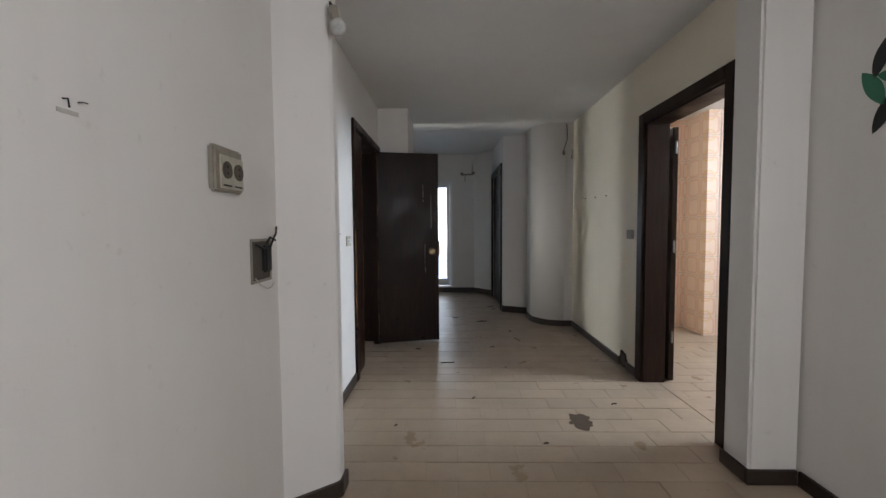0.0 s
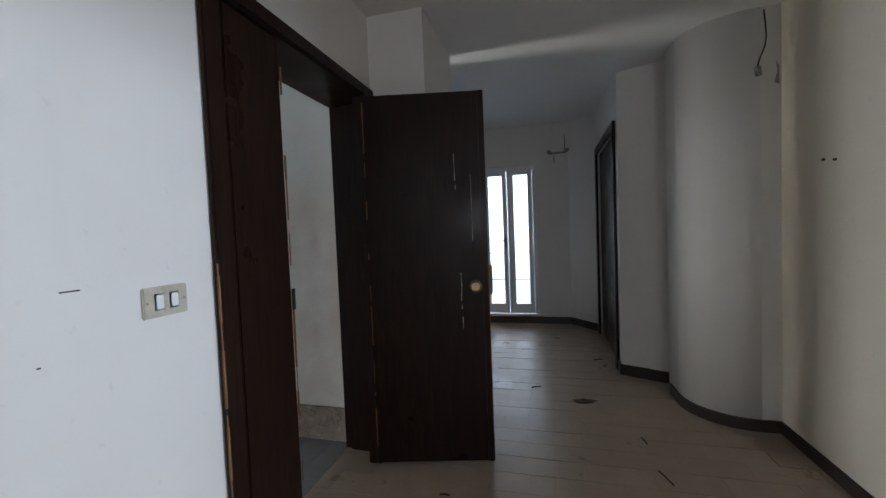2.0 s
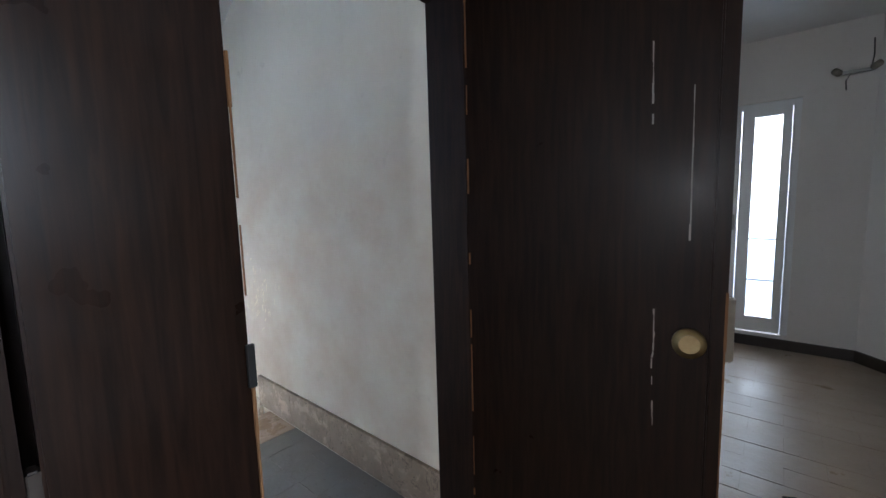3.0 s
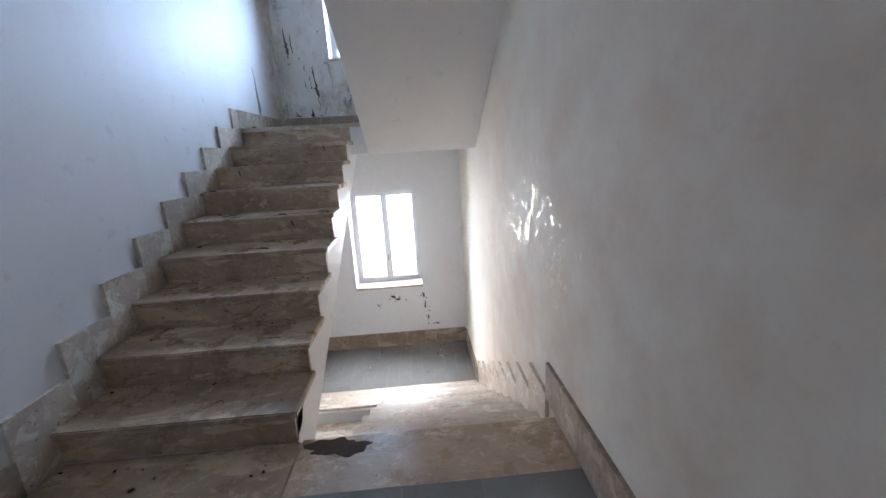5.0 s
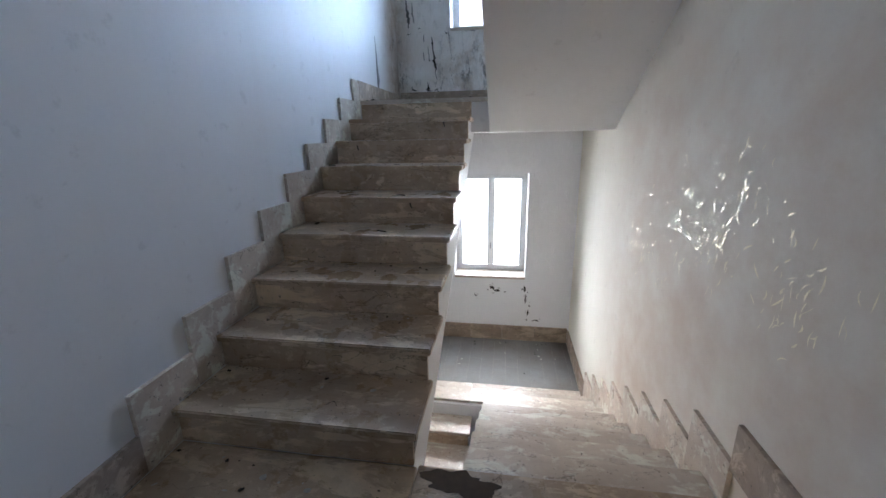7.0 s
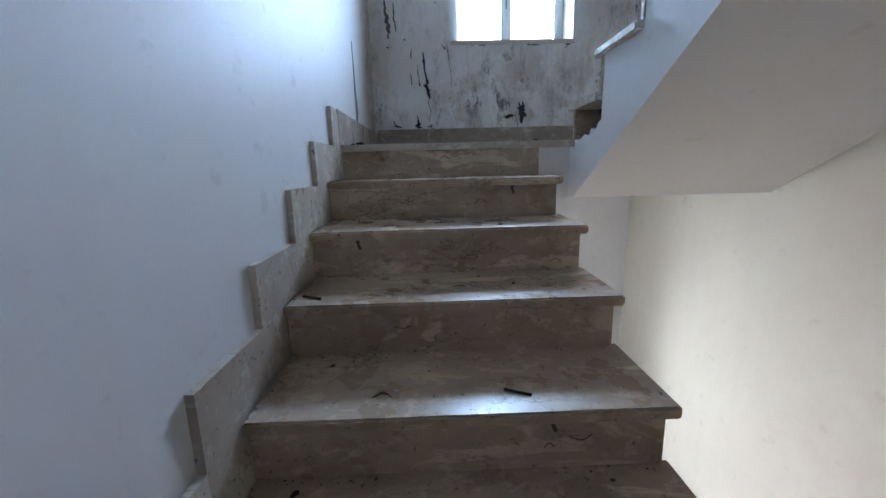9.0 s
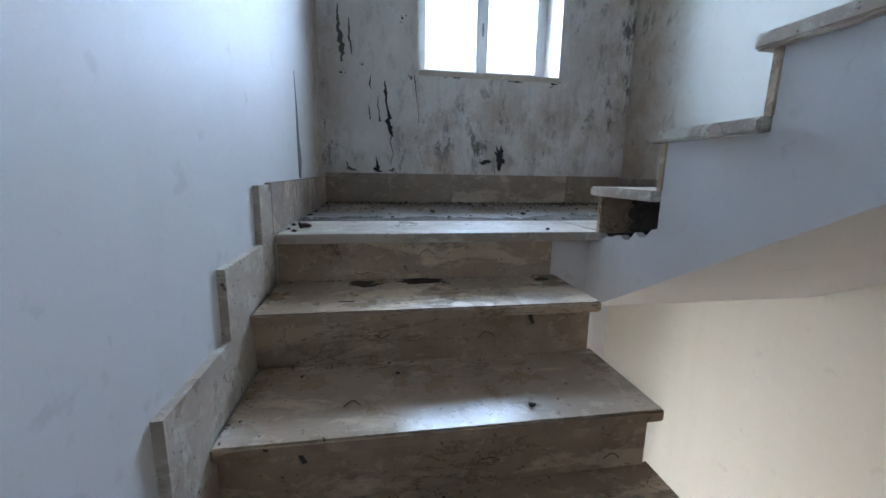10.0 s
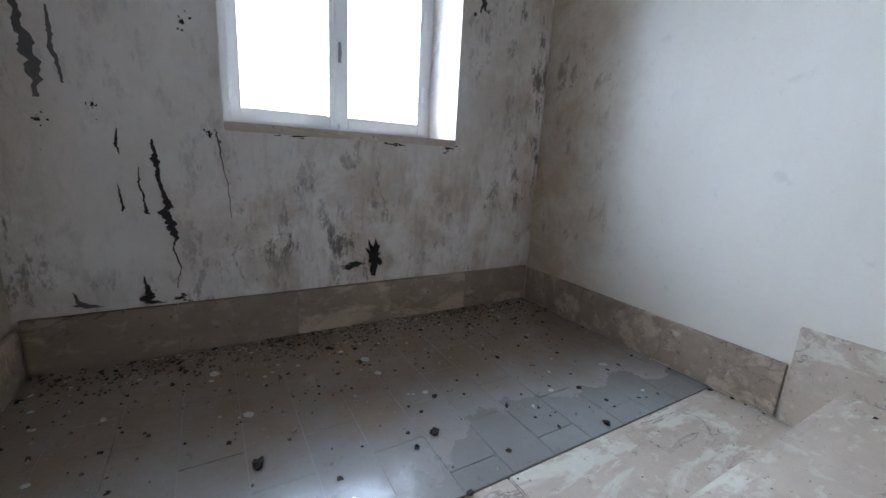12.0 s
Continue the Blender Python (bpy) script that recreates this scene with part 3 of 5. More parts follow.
def skirting_run(parent, x0, x1, y0, y1, z0, z1, mat=None, piece=0.42):
    """A run of skirting stones along x or y."""
    along = "x" if x1 - x0 > y1 - y0 else "y"
    a, b = (x0, x1) if along == "x" else (y0, y1)
    n = max(1, round((b - a) / piece))
    for i in range(n):
        p, q = a + (b - a) * i / n + 0.001, a + (b - a) * (i + 1) / n - 0.001
        row = (p, q, y0, y1, z0, z1) if along == "x" else (x0, x1, p, q, z0, z1)
        part("skirting_stone", boxes(row, bevel=0.002), mat or SKIRT, parent)


skirting_run(landing_top, XE, XE + 0.02, YL + 0.02, YR - 0.02, TOP, TOP + 0.205)
skirting_run(landing_top, XE + 0.02, XT, YL, YL + 0.02, TOP + 0.001, TOP + 0.175)
skirting_run(landing_top, XE + 0.02, -5.05, YR - 0.02, YR, TOP, TOP + 0.195)
skirting_run(landing_low, XE, XE + 0.02, YL + 0.02, YR - 0.02, LOW, LOW + 0.22)
skirting_run(landing_low, XE + 0.02, EDGE - 8 * GO - 0.15, YR - 0.02, YR, LOW, LOW + 0.20)
skirting_run(landing_low, XE + 0.02, -4.8, YL, YL + 0.02, LOW, LOW + 0.20)
skirting_run(landing, EDGE - 0.145, XD - 0.02, YR - 0.02, YR, 0, 0.205)
skirting_run(landing, N1 + 0.142, XD - 0.02, YL, YL + 0.02, 0, 0.165)
skirting_run(landing, XD - 0.02, XD, YL + 0.02, DO[0] - 0.1, 0, 0.165)

# ---- windows ----


def casement_window(name, label, y0, y1, z0, z1, x):
    w = thing(name, label, "window", x, (y0 + y1) / 2, z0, "structure")
    oy, oz = (y0 + y1) / 2, z0

    def add(nm, rows, mat, parent=w, bevel=0.004, lab=""):
        return part(nm, boxes(*[(a - x, b - x, c - oy, d - oy, e - oz, f - oz) for a, b, c, d, e, f in rows], bevel=bevel), mat, parent, lab)
    fr = 0.05
    add("window_frame", ((x - 0.05, x, y0, y0 + fr, z0, z1), (x - 0.05, x, y1 - fr, y1, z0, z1), (x - 0.05, x, y0 + fr, y1 - fr, z0, z0 + 0.04), (x - 0.05, x, y0 + fr, y1 - fr, z1 - 0.05, z1)), FRAME_WHITE)
    mid = oy
    for a, b in ((y0 + fr - 0.012, mid - 0.001), (mid + 0.001, y1 - fr + 0.012)):
        st = 0.045
        sash = add("casement", ((x - 0.03, x + 0.015, a, a + st, z0 + 0.03, z1 - 0.04), (x - 0.03, x + 0.015, b - st, b, z0 + 0.03, z1 - 0.04),
                                (x - 0.03, x + 0.015, a + st, b - st, z0 + 0.03, z0 + 0.085), (x - 0.03, x + 0.015, a + st, b - st, z1 - 0.095, z1 - 0.04)), FRAME_WHITE)
        g = add("pane", ((x - 0.012, x - 0.008, a + st, b - st, z0 + 0.085, z1 - 0.095),), GLASS, sash, 0)
        g.visible_shadow = False
    add("meeting_strip", ((x + 0.015, x + 0.03, mid - 0.02, mid + 0.02, z0 + 0.05, z1 - 0.06),), FRAME_WHITE)
    add("handle", ((x + 0.03, x + 0.045, mid - 0.006, mid + 0.006, z0 + 0.33, z0 + 0.42), (x + 0.03, x + 0.05, mid - 0.008, mid + 0.008, z0 + 0.36, z0 + 0.385)), STEEL, w, 0.003, "small metal bolt handle")
    for zz in (z0 + 0.2, z1 - 0.25):
        add("hinge", ((x, x + 0.025, y1 - fr - 0.012, y1 - fr + 0.012, zz, zz + 0.08),), FRAME_WHITE)
        add("hinge", ((x, x + 0.025, y0 + fr - 0.012, y0 + fr + 0.012, zz, zz + 0.08),), FRAME_WHITE)
    add("window_sill", ((x + 0.002, XE + 0.012, y0 + 0.001, y1 - 0.001, z0 - 0.03, z0 + 0.004),), STONE_PALE, w, 0.004, "thin pale stone sill")
    return w


casement_window("window_1", "white two-casement window with bright glass over the lower landing", *W1, XE - 0.28)
casement_window("window_2", "white two-casement window above the mouldy half landing", *W2, XE - 0.29)

# ---- hazy bright outdoors beyond the windows ----


def haze(name, bm, strength, low):
    m = bpy.data.materials.new("bright hazy sky")
    m.use_nodes = True
    nt = m.node_tree
    glow = nt.nodes["Principled BSDF"]
    glow.inputs["Base Color"].default_value = (0.8, 0.8, 0.8, 1)
    glow.inputs["Emission Strength"].default_value = strength
    z = split(nt, coords(nt))[2]
    up = calc(nt, "MULTIPLY_ADD", z, 0.1, 0.5)
    link(nt, ramp(nt, up, (0.55, low), (0.59, (0.96, 0.98, 1.0))), glow.inputs["Emission Color"])
    return structure(name, bm, m, "plain overexposed white sky", "backdrop")


haze("backdrop_west", boxes((-11.1, -11.0, -4, 11, -6, 12)), 3.2, (0.95, 0.97, 0.98))
haze("backdrop_north", boxes((-5, 4, 11.0, 11.1, -4, 8)), 2.6, (0.28, 0.36, 0.46))

# ---- hall shell ----
CE, CF = 2.47, 2.60    # hall ceiling, far ceiling
YF = 7.74              # wall with the balcony door
YB = 5.09              # end of the wall projection
XN = -0.56             # entrance wall
# the unseen side opening is as wide as the light strip needs
structure("wall_hall_left", boxes((XH - 0.15, XH, -3.2, YL - 0.2, 0, CE), (XH - 0.15, XH, YR + 0.2, YB + 0.01, 0, CF), (XH - 0.15, XH, 5.23, YF, 0, CF), (XH - 0.15, XH, YB + 0.01, 5.23, 2.42, CF)), WALL, "white hall wall with a side opening")
structure("wall_entry_left", boxes((XH, XN, -3.2, 1.82, 0, CE)), WALL, "dirty white entrance wall with an open junction box")
structure("wall_pilaster_left", prism([(XH, 1.82), (XN, 1.82), (-0.375, 1.955), (-0.365, 1.97), (-0.365, 2.035), (-0.375, 2.05), (XH, 2.05)], "z", 0, CE), WALL, "dirty white pilaster at the hall's entrance", "pilaster")
structure("wall_pilaster_right", boxes((1.53, 1.76, 2.06, 2.24, 0, CE), bevel=0.012), WALL, "dirty white pilaster with smudges", "pilaster")
structure("wall_bulkhead", boxes((XH, -0.295, 4.46, YB, 0, CE)), WALL, "white wall projection behind the open door")
KO = (2.42, 3.30, 1.99)
structure("wall_hall_right", boxes((XK, XK + 0.16, 2.24, KO[0] - 0.02, 0, CE), (XK, XK + 0.16, KO[1] + 0.02, 5.3, 0, CE), (XK, XK + 0.16, KO[0] - 0.02, KO[1] + 0.02, KO[2] + 0.02, CE)), WALL_YELLOW_LIT, "white hall wall with yellow light tinted into its colour")
structure("wall_entry_right", boxes((1.76, 1.92, -3.2, 2.24, 0, CE)), WALL, "dirty white entrance wall with smudges")
CX, CY, CR = 1.53, 5.43, 0.345


def round_wall():
    """The wall's rounded end: a half column that turns into the recess behind."""
    pts = [(1.70, CY - CR)]
    for i in range(17):
        a = radians(270 - 90 * i / 16)
        pts.append((CX + CR * math.cos(a), CY + CR * math.sin(a)))
    pts += [(CX - CR, 5.66), (1.34, 5.74), (1.70, 5.74)]
    return prism(pts, "z", 0, CF)


col = structure("wall_rounded_end", round_wall(), WALL, "rounded white wall end like a half column", "wall")
for f in col.data.polygons:
    f.use_smooth = abs(f.normal.z) < 0.5 and f.area < 0.12
structure("wall_recess", prism([(0.90, 5.95), (1.36, 5.73), (1.7, 5.73), (1.7, 6.3), (0.90, 6.06)], "z", 0, CF), WALL, "white wall end beside a dark door")
structure("wall_far_right", boxes((0.90, 1.04, 6.06, 6.12, 0, CF), (0.90, 1.04, 7.28, 7.38, 0, CF), (0.90, 1.04, 6.12, 7.28, 2.08, CF)), WALL, "white wall around a dark door")
structure("wall_far_slant", prism([(0.90, 7.38), (1.04, 7.38), (1.04, YF + 0.15), (0.60, YF + 0.15), (0.60, YF)], "z", 0, CF), WALL, "slanting white wall beside the balcony door")
FD = (-0.575, 0.19, 0.12, 2.09)
structure("wall_far", boxes((FD[1], 0.60, YF, YF + 0.15, 0, CF), (XH - 0.15, FD[0], YF, YF + 0.15, 0, CF), (FD[0], FD[1], YF, YF + 0.15, FD[3], CF), (FD[0], FD[1], YF, YF + 0.15, 0, FD[2])), WALL, "white end wall around the balcony door")
structure("ceiling_hall", boxes((XH - 0.15, 1.92, -3.35, YB, CE, CE + 0.3)), CEILING, "white hall ceiling", "ceiling")
structure("ceiling_far", prism([(YB, CE), (YF + 0.15, CF), (YF + 0.15, CF + 0.15), (YB, CE + 0.3)], "x", XH - 0.15, 1.7), CEILING, "dim white ceiling at the hall's end", "ceiling")
structure("wall_entry_back", boxes((XH - 0.15, 1.92, -3.35, -3.2, 0, CE)), WALL, "plain white wall behind the entrance")
# unseen side room round the added lamp, beyond the hall's opening
structure("wall_side_room", boxes((-2.6, -2.45, 4.9, 7.3, 0, CF), (-2.45, XH - 0.15, 4.77, 4.9, 0, CF), (-2.45, XH - 0.15, 7.15, 7.3, 0, CF), (-2.6, XH - 0.15, 4.77, 7.3, CF, CF + 0.15)), WALL, "plain white walls of a side room")
# kitchen
structure("wall_kitchen_back", boxes((XK + 0.16, 5.0, 5.03, 5.2, 0, CE), (2.94, 3.36, 4.63, 5.03, 0, CE)), KITCHEN, "kitchen wall clad in pink patterned ceramic tiles")
structure("wall_kitchen_side", boxes((4.85, 5.0, 0.8, 5.03, 0, CE), (1.92, 4.85, 0.8, 0.95, 0, CE)), KITCHEN, "kitchen walls clad in pink patterned tiles")
structure("ceiling_kitchen", boxes((XK + 0.16, 5.0, 0.8, 5.2, CE, CE + 0.15)), CEILING, "white kitchen ceiling", "ceiling")
# glazed tiles on the kitchen's pillar and back wall
TP = 0.22
wall_tile = mesh_of("wall_tile", boxes((0.002, TP - 0.002, -0.006, 0, 0.002, TP - 0.002), bevel=0.001), KITCHEN)
tiled = bpy.data.objects["wall_kitchen_back"]
for yw, n0, n1 in ((4.63, 34.5, 36.3), (5.03, 31.5, 35.5), (5.03, 38.2, 44.3)):
    for i in range(math.ceil(n0), math.floor(n1) + 1):
        x = i * TP - (yw - 0.006)
        if (yw > 5 and 2.94 < x + TP and x < 3.36) or (yw < 5 and (x < 2.92 or x + TP > 3.40)):
            continue
        for k in range(11):
            o = new("wall_tile", wall_tile)
            o.parent, o.location = tiled, (x, yw, k * TP)
floor_kitchen = structure("floor_kitchen", boxes((XK + 0.12, 5.0, 0.8, 5.2, -0.12, -0.003)), GROUT, "pale dusty beige kitchen floor", "floor")
hall_floor = structure("floor_hall", boxes((XH - 0.25, XK + 0.12, -3.3, YF + 0.15, -0.12, -0.003), (XK + 0.12, 1.92, -3.3, 0.8, -0.12, -0.003), (-2.6, XH - 0.25, 4.77, 7.3, -0.12, -0.003)), GROUT, "worn beige tiled hall floor", "floor")

# ---- baseboards ----


def baseboard(rows, label="dark brown wooden baseboard"):
    return structure("baseboard", boxes(*rows, bevel=0.003), BASEBOARD, label, "baseboard")


baseboard(((XH, XH + 0.015, 2.05, 3.305, 0, 0.072),))
structure("baseboard", prism([(XN, 1.82), (-0.375, 1.955), (-0.365, 1.97), (-0.365, 2.05), (-0.35, 2.05), (-0.35, 1.963), (-0.366, 1.943), (XN + 0.015, 1.812)], "z", 0, 0.072), BASEBOARD, "dark brown wooden baseboard", "baseboard")
baseboard(((1.515, 1.53, 2.06, 2.24, 0, 0.072), (1.515, 1.745, 2.045, 2.06, 0, 0.072)))
baseboard(((XK - 0.015, XK, 2.24, 2.34, 0, 0.072),))
baseboard(((XK - 0.015, XK, 3.39, 3.565, 0, 0.072),))
baseboard(((XK - 0.015, XK, 3.70, CY - CR, 0, 0.072),))
baseboard(((1.745, 1.76, -3.2, 2.045, 0, 0.072),))
baseboard(((XN, XN + 0.015, -3.2, 1.812, 0, 0.072),))
baseboard(((XH, 0.60, YF - 0.015, YF, 0, 0.09),))


def curved_board():
    inner, outer = [], []
    for i in range(17):
        a = radians(270 - 90 * i / 16)
        inner.append((CX + CR * math.cos(a), CY + CR * math.sin(a)))
        outer.append((CX + (CR + 0.015) * math.cos(a), CY + (CR + 0.015) * math.sin(a)))
    return prism([(XK - 0.015, CY - CR), *inner, (CX - CR, 5.6), (CX - CR - 0.015, 5.6), *outer[::-1], (XK - 0.015, CY - CR - 0.015)], "z", 0, 0.072)


structure("baseboard", curved_board(), BASEBOARD, "dark brown baseboard bent round the wall end", "baseboard")
structure("baseboard", prism([(0.90, 5.95), (1.36, 5.73), (1.355, 5.715), (0.885, 5.94), (0.885, 6.04), (0.90, 6.04)], "z", 0, 0.09), BASEBOARD, "dark brown wooden baseboard", "baseboard")
structure("baseboard", prism([(0.90, 7.38), (0.60, YF), (0.59, YF - 0.01), (0.885, 7.375)], "z", 0, 0.09), BASEBOARD, "dark brown wooden baseboard", "baseboard")

# ---- apartment door ----
frame_l = thing("door_frame", "dark-stained wooden frame of the apartment door", "door frame", XH, 3.88, 0, "structure")


def at(parent, rows):
    px, py, pz = parent.location
    return [(a - px, b - px, c - py, d - py, e - pz, f - pz) for a, b, c, d, e, f in rows]


part("jamb", boxes(*at(frame_l, ((XD - 0.012, XH + 0.012, DO[0] - 0.03, DO[0], 0, DO[2]),)), bevel=0.003), DARK_WOOD, frame_l)
part("jamb", boxes(*at(frame_l, ((XD - 0.012, XH + 0.012, DO[1], DO[1] + 0.03, 0, DO[2]),)), bevel=0.003), DARK_WOOD, frame_l)
part("head", boxes(*at(frame_l, ((XD - 0.012, XH + 0.012, DO[0] - 0.03, DO[1] + 0.03, DO[2], DO[2] + 0.03),)), bevel=0.003), DARK_WOOD, frame_l)
for y0, y1 in ((3.305, DO[0] - 0.012), (4.335, 4.458)):
    part("casing", boxes(*at(frame_l, ((XH + 0.001, XH + 0.022, y0, y1, 0, 2.065),)), bevel=0.005), DARK_WOOD, frame_l)
for y0, y1 in ((3.305, DO[0] - 0.012), (DO[1] + 0.012, YR - 0.025)):
    part("casing", boxes(*at(frame_l, ((XD - 0.022, XD - 0.001, y0, y1, 0, 2.065),)), bevel=0.005), DARK_WOOD, frame_l)
part("casing", boxes(*at(frame_l, ((XH + 0.001, XH + 0.022, DO[0] - 0.012, 4.335, DO[2] + 0.004, 2.065),)), bevel=0.005), DARK_WOOD, frame_l)
part("stop", boxes(*at(frame_l, ((XD + 0.03, XH - 0.06, DO[1] - 0.015, DO[1], 0, DO[2]),)), bevel=0.003), DARK_WOOD, frame_l)

# unseen stop, added to cut off stair light through the leaf's hinge gap
part("stop", boxes(*at(frame_l, ((XD + 0.005, XD + 0.04, DO[0], DO[0] + 0.03, 0, DO[2]),)), bevel=0.003), DARK_WOOD, frame_l)

LEAFW = 0.634
leaf = thing("door_leaf", "dark-stained wooden door leaf standing open, scratched", "door", -0.618, 4.371, 0.012)
leaf.rotation_euler = (0, 0, radians(12.6))
part("panel", boxes((0, LEAFW, -0.045, 0, 0, 1.984), bevel=0.004), DARK_WOOD, leaf)
part("edge_strip", boxes((LEAFW - 0.028, LEAFW + 0.006, -0.052, 0.006, 0, 1.984), bevel=0.004), DARK_WOOD, leaf, "dark strip worn to bare wood")
knob = part("knob", disc((LEAFW - 0.066, -0.045, 0.955), (0, -1, 0), 0.036, 0.010, 32), BRASS, leaf, "round worn brass lock rose", True)
part("cylinder", disc((LEAFW - 0.066, -0.055, 0.955), (0, -1, 0), 0.022, 0.006, 24), BRASS, knob)
part("lock_case", boxes((LEAFW - 0.05, LEAFW + 0.03, 0.004, 0.035, 0.90, 1.06), bevel=0.004), PLATE_DARK, leaf, "box lock on the door's back")
fixed = thing("door_leaf_narrow", "narrow dark-stained wooden door leaf, closed and scuffed", "door", XH, DO[0] + 0.007, 0.012)
part("panel", boxes((-0.045, 0.0, 0.009, 0.265, 0, 1.984), bevel=0.004), DARK_WOOD, fixed)
for zz in (0.15, 0.86, 1.65):
    part("hinge", boxes((-0.03, -0.004, -0.006, 0.009, zz, zz + 0.11), bevel=0.003), BASEBOARD, fixed, "dark painted hinge")
part("rebate_strip", boxes((-0.06, -0.01, 0.262, 0.285, 0, 1.984), bevel=0.004), DARK_WOOD, fixed, "dark strip worn to bare wood along its edge")

# ---- kitchen door ----
frame_k = thing("door_frame", "dark-stained wooden kitchen door frame", "door frame", XK, 2.86, 0, "structure")
for y0, y1 in ((2.34, KO[0]), (KO[1], 3.385)):
    part("casing", boxes(*at(frame_k, ((XK - 0.022, XK - 0.001, y0, y1, 0, 2.07),)), bevel=0.005), DARK_WOOD, frame_k)
part("casing", boxes(*at(frame_k, ((XK - 0.022, XK - 0.001, KO[0], KO[1], KO[2], 2.07),)), bevel=0.005), DARK_WOOD, frame_k)
for y0, y1 in ((KO[0] - 0.02, KO[0] + 0.01), (KO[1] - 0.01, KO[1] + 0.02)):
    part("jamb", boxes(*at(frame_k, ((XK, XK + 0.17, y0, y1, 0, KO[2]),)), bevel=0.003), DARK_WOOD, frame_k)
part("head", boxes(*at(frame_k, ((XK, XK + 0.17, KO[0] - 0.02, KO[1] + 0.02, KO[2] - 0.01, KO[2] + 0.02),)), bevel=0.003), DARK_WOOD, frame_k)
kleaf = thing("door_leaf", "dark-stained kitchen door leaf folded open against the wall", "door", XK + 0.20, KO[1] + 0.0, 0.012)
kleaf.rotation_euler = (0, 0, radians(84))
part("panel", boxes((0, 0.72, -0.04, 0, 0, 1.95), bevel=0.004), DARK_WOOD, kleaf)
for zz in (0.3, 1.0, 1.75):
    part("hinge", disc((-0.008, -0.02, zz), (0, 0, 1), 0.008, 0.09, 12), STEEL, kleaf)

# dark door at the hall's end
far_door = thing("door_dark", "dark wooden door in the dim end of the hall", "door", 0.90, 6.70, 0, "structure")
part("casing", boxes(*at(far_door, ((0.875, 0.899, 6.04, 6.13, 0, 2.15), (0.875, 0.899, 7.27, 7.36, 0, 2.15), (0.875, 0.899, 6.13, 7.27, 2.07, 2.15))), bevel=0.004), DARK_WOOD, far_door)
part("panel", boxes(*at(far_door, ((0.92, 0.96, 6.121, 7.279, 0, 2.079),)), bevel=0.004), DARK_WOOD, far_door)

# balcony door
fd = thing("balcony_door", "white two-leaf glazed balcony door, bright outside", "door", -0.19, YF, 0, "structure")
part("window_frame", boxes(*at(fd, ((FD[0], FD[0] + 0.05, YF + 0.02, YF + 0.09, FD[2], FD[3]), (FD[1] - 0.05, FD[1], YF + 0.02, YF + 0.09, FD[2], FD[3]), (FD[0] + 0.05, FD[1] - 0.05, YF + 0.02, YF + 0.09, FD[3] - 0.05, FD[3]))), bevel=0.004), FRAME_WHITE, fd)
for a, b in ((FD[0] + 0.052, -0.194), (-0.188, FD[1] - 0.052)):
    sash = part("casement", boxes(*at(fd, ((a, a + 0.085, YF, YF + 0.05, FD[2] + 0.01, 2.038), (b - 0.06, b, YF, YF + 0.05, FD[2] + 0.01, 2.038), (a + 0.085, b - 0.06, YF, YF + 0.05, FD[2] + 0.01, 0.26), (a + 0.085, b - 0.06, YF, YF + 0.05, 1.975, 2.038))), bevel=0.004), FRAME_WHITE, fd)
    g = part("pane", boxes(*at(fd, ((a + 0.085, b - 0.06, YF + 0.022, YF + 0.026, 0.26, 1.975),))), GLASS, sash)
    g.visible_shadow = False
    for zz in (0.585, 0.945):
        part("glazing_bar", boxes(*at(fd, ((a + 0.085, b - 0.06, YF + 0.016, YF + 0.034, zz - 0.006, zz + 0.006),))), STEEL, sash)
part("handle", boxes(*at(fd, ((-0.23, -0.21, YF - 0.02, YF, 1.02, 1.16), (-0.33, -0.21, YF - 0.045, YF - 0.02, 1.10, 1.12))), bevel=0.004), STEEL, fd, "metal lever handle")

# ---- small things ----
STAIN = plain("dried damp dirt", (0.085, 0.056, 0.036), 0.95)


def lump(r, seed, flat=1.0, sub=1):
    """A small uneven clod."""
    rng = random.Random(seed)
    bm = bmesh.new()
    bmesh.ops.create_icosphere(bm, subdivisions=sub, radius=r)
    for v in bm.verts:
        v.co *= rng.uniform(0.55, 1.25)
        v.co.z *= flat
    low = min(v.co.z for v in bm.verts)
    for v in bm.verts:
        v.co.z -= low
    return bm


def blot(cx, cy, rx, ry, seed, thick=0.0008, n=48):
    """A thin patch with a ragged rim, lying flat."""
    rng = random.Random(seed)
    pts = []
    for i in range(n):
        a = 2 * math.pi * i / n
        k = 0.8 + 0.16 * math.sin(2 * a + seed) + 0.10 * math.sin(5 * a + 2 * seed) + 0.07 * math.sin(9 * a + seed * 3) + rng.uniform(-0.05, 0.05)
        pts.append((cx + rx * k * math.cos(a), cy + ry * k * math.sin(a)))
    return prism(pts, "z", 0, thick)


def bevelled(x, y, z, sx, sy, sz, b=0.004):
    return boxes((x - sx / 2, x + sx / 2, y - sy / 2, y + sy / 2, z - sz / 2, z + sz / 2), bevel=b)


# worn edges of the door leaves
def worn_edge(parent, x, y, z0, z1, wx, wy, seed):
    rng = random.Random(seed)
    bm = bmesh.new()
    z = z0
    while z < z1:
        h = rng.uniform(0.02, 0.14)
        if rng.random() < 0.72:
            k = rng.uniform(0.35, 1.0)
            box(bm, x - wx * k, x + wx * k, y - wy * k, y + wy * k, z, min(z + h, z1))
        z += h
    return tagged(part("worn_edge", bm, BARE_WOOD, parent, "edge worn down to bare wood"), kind="stuff")


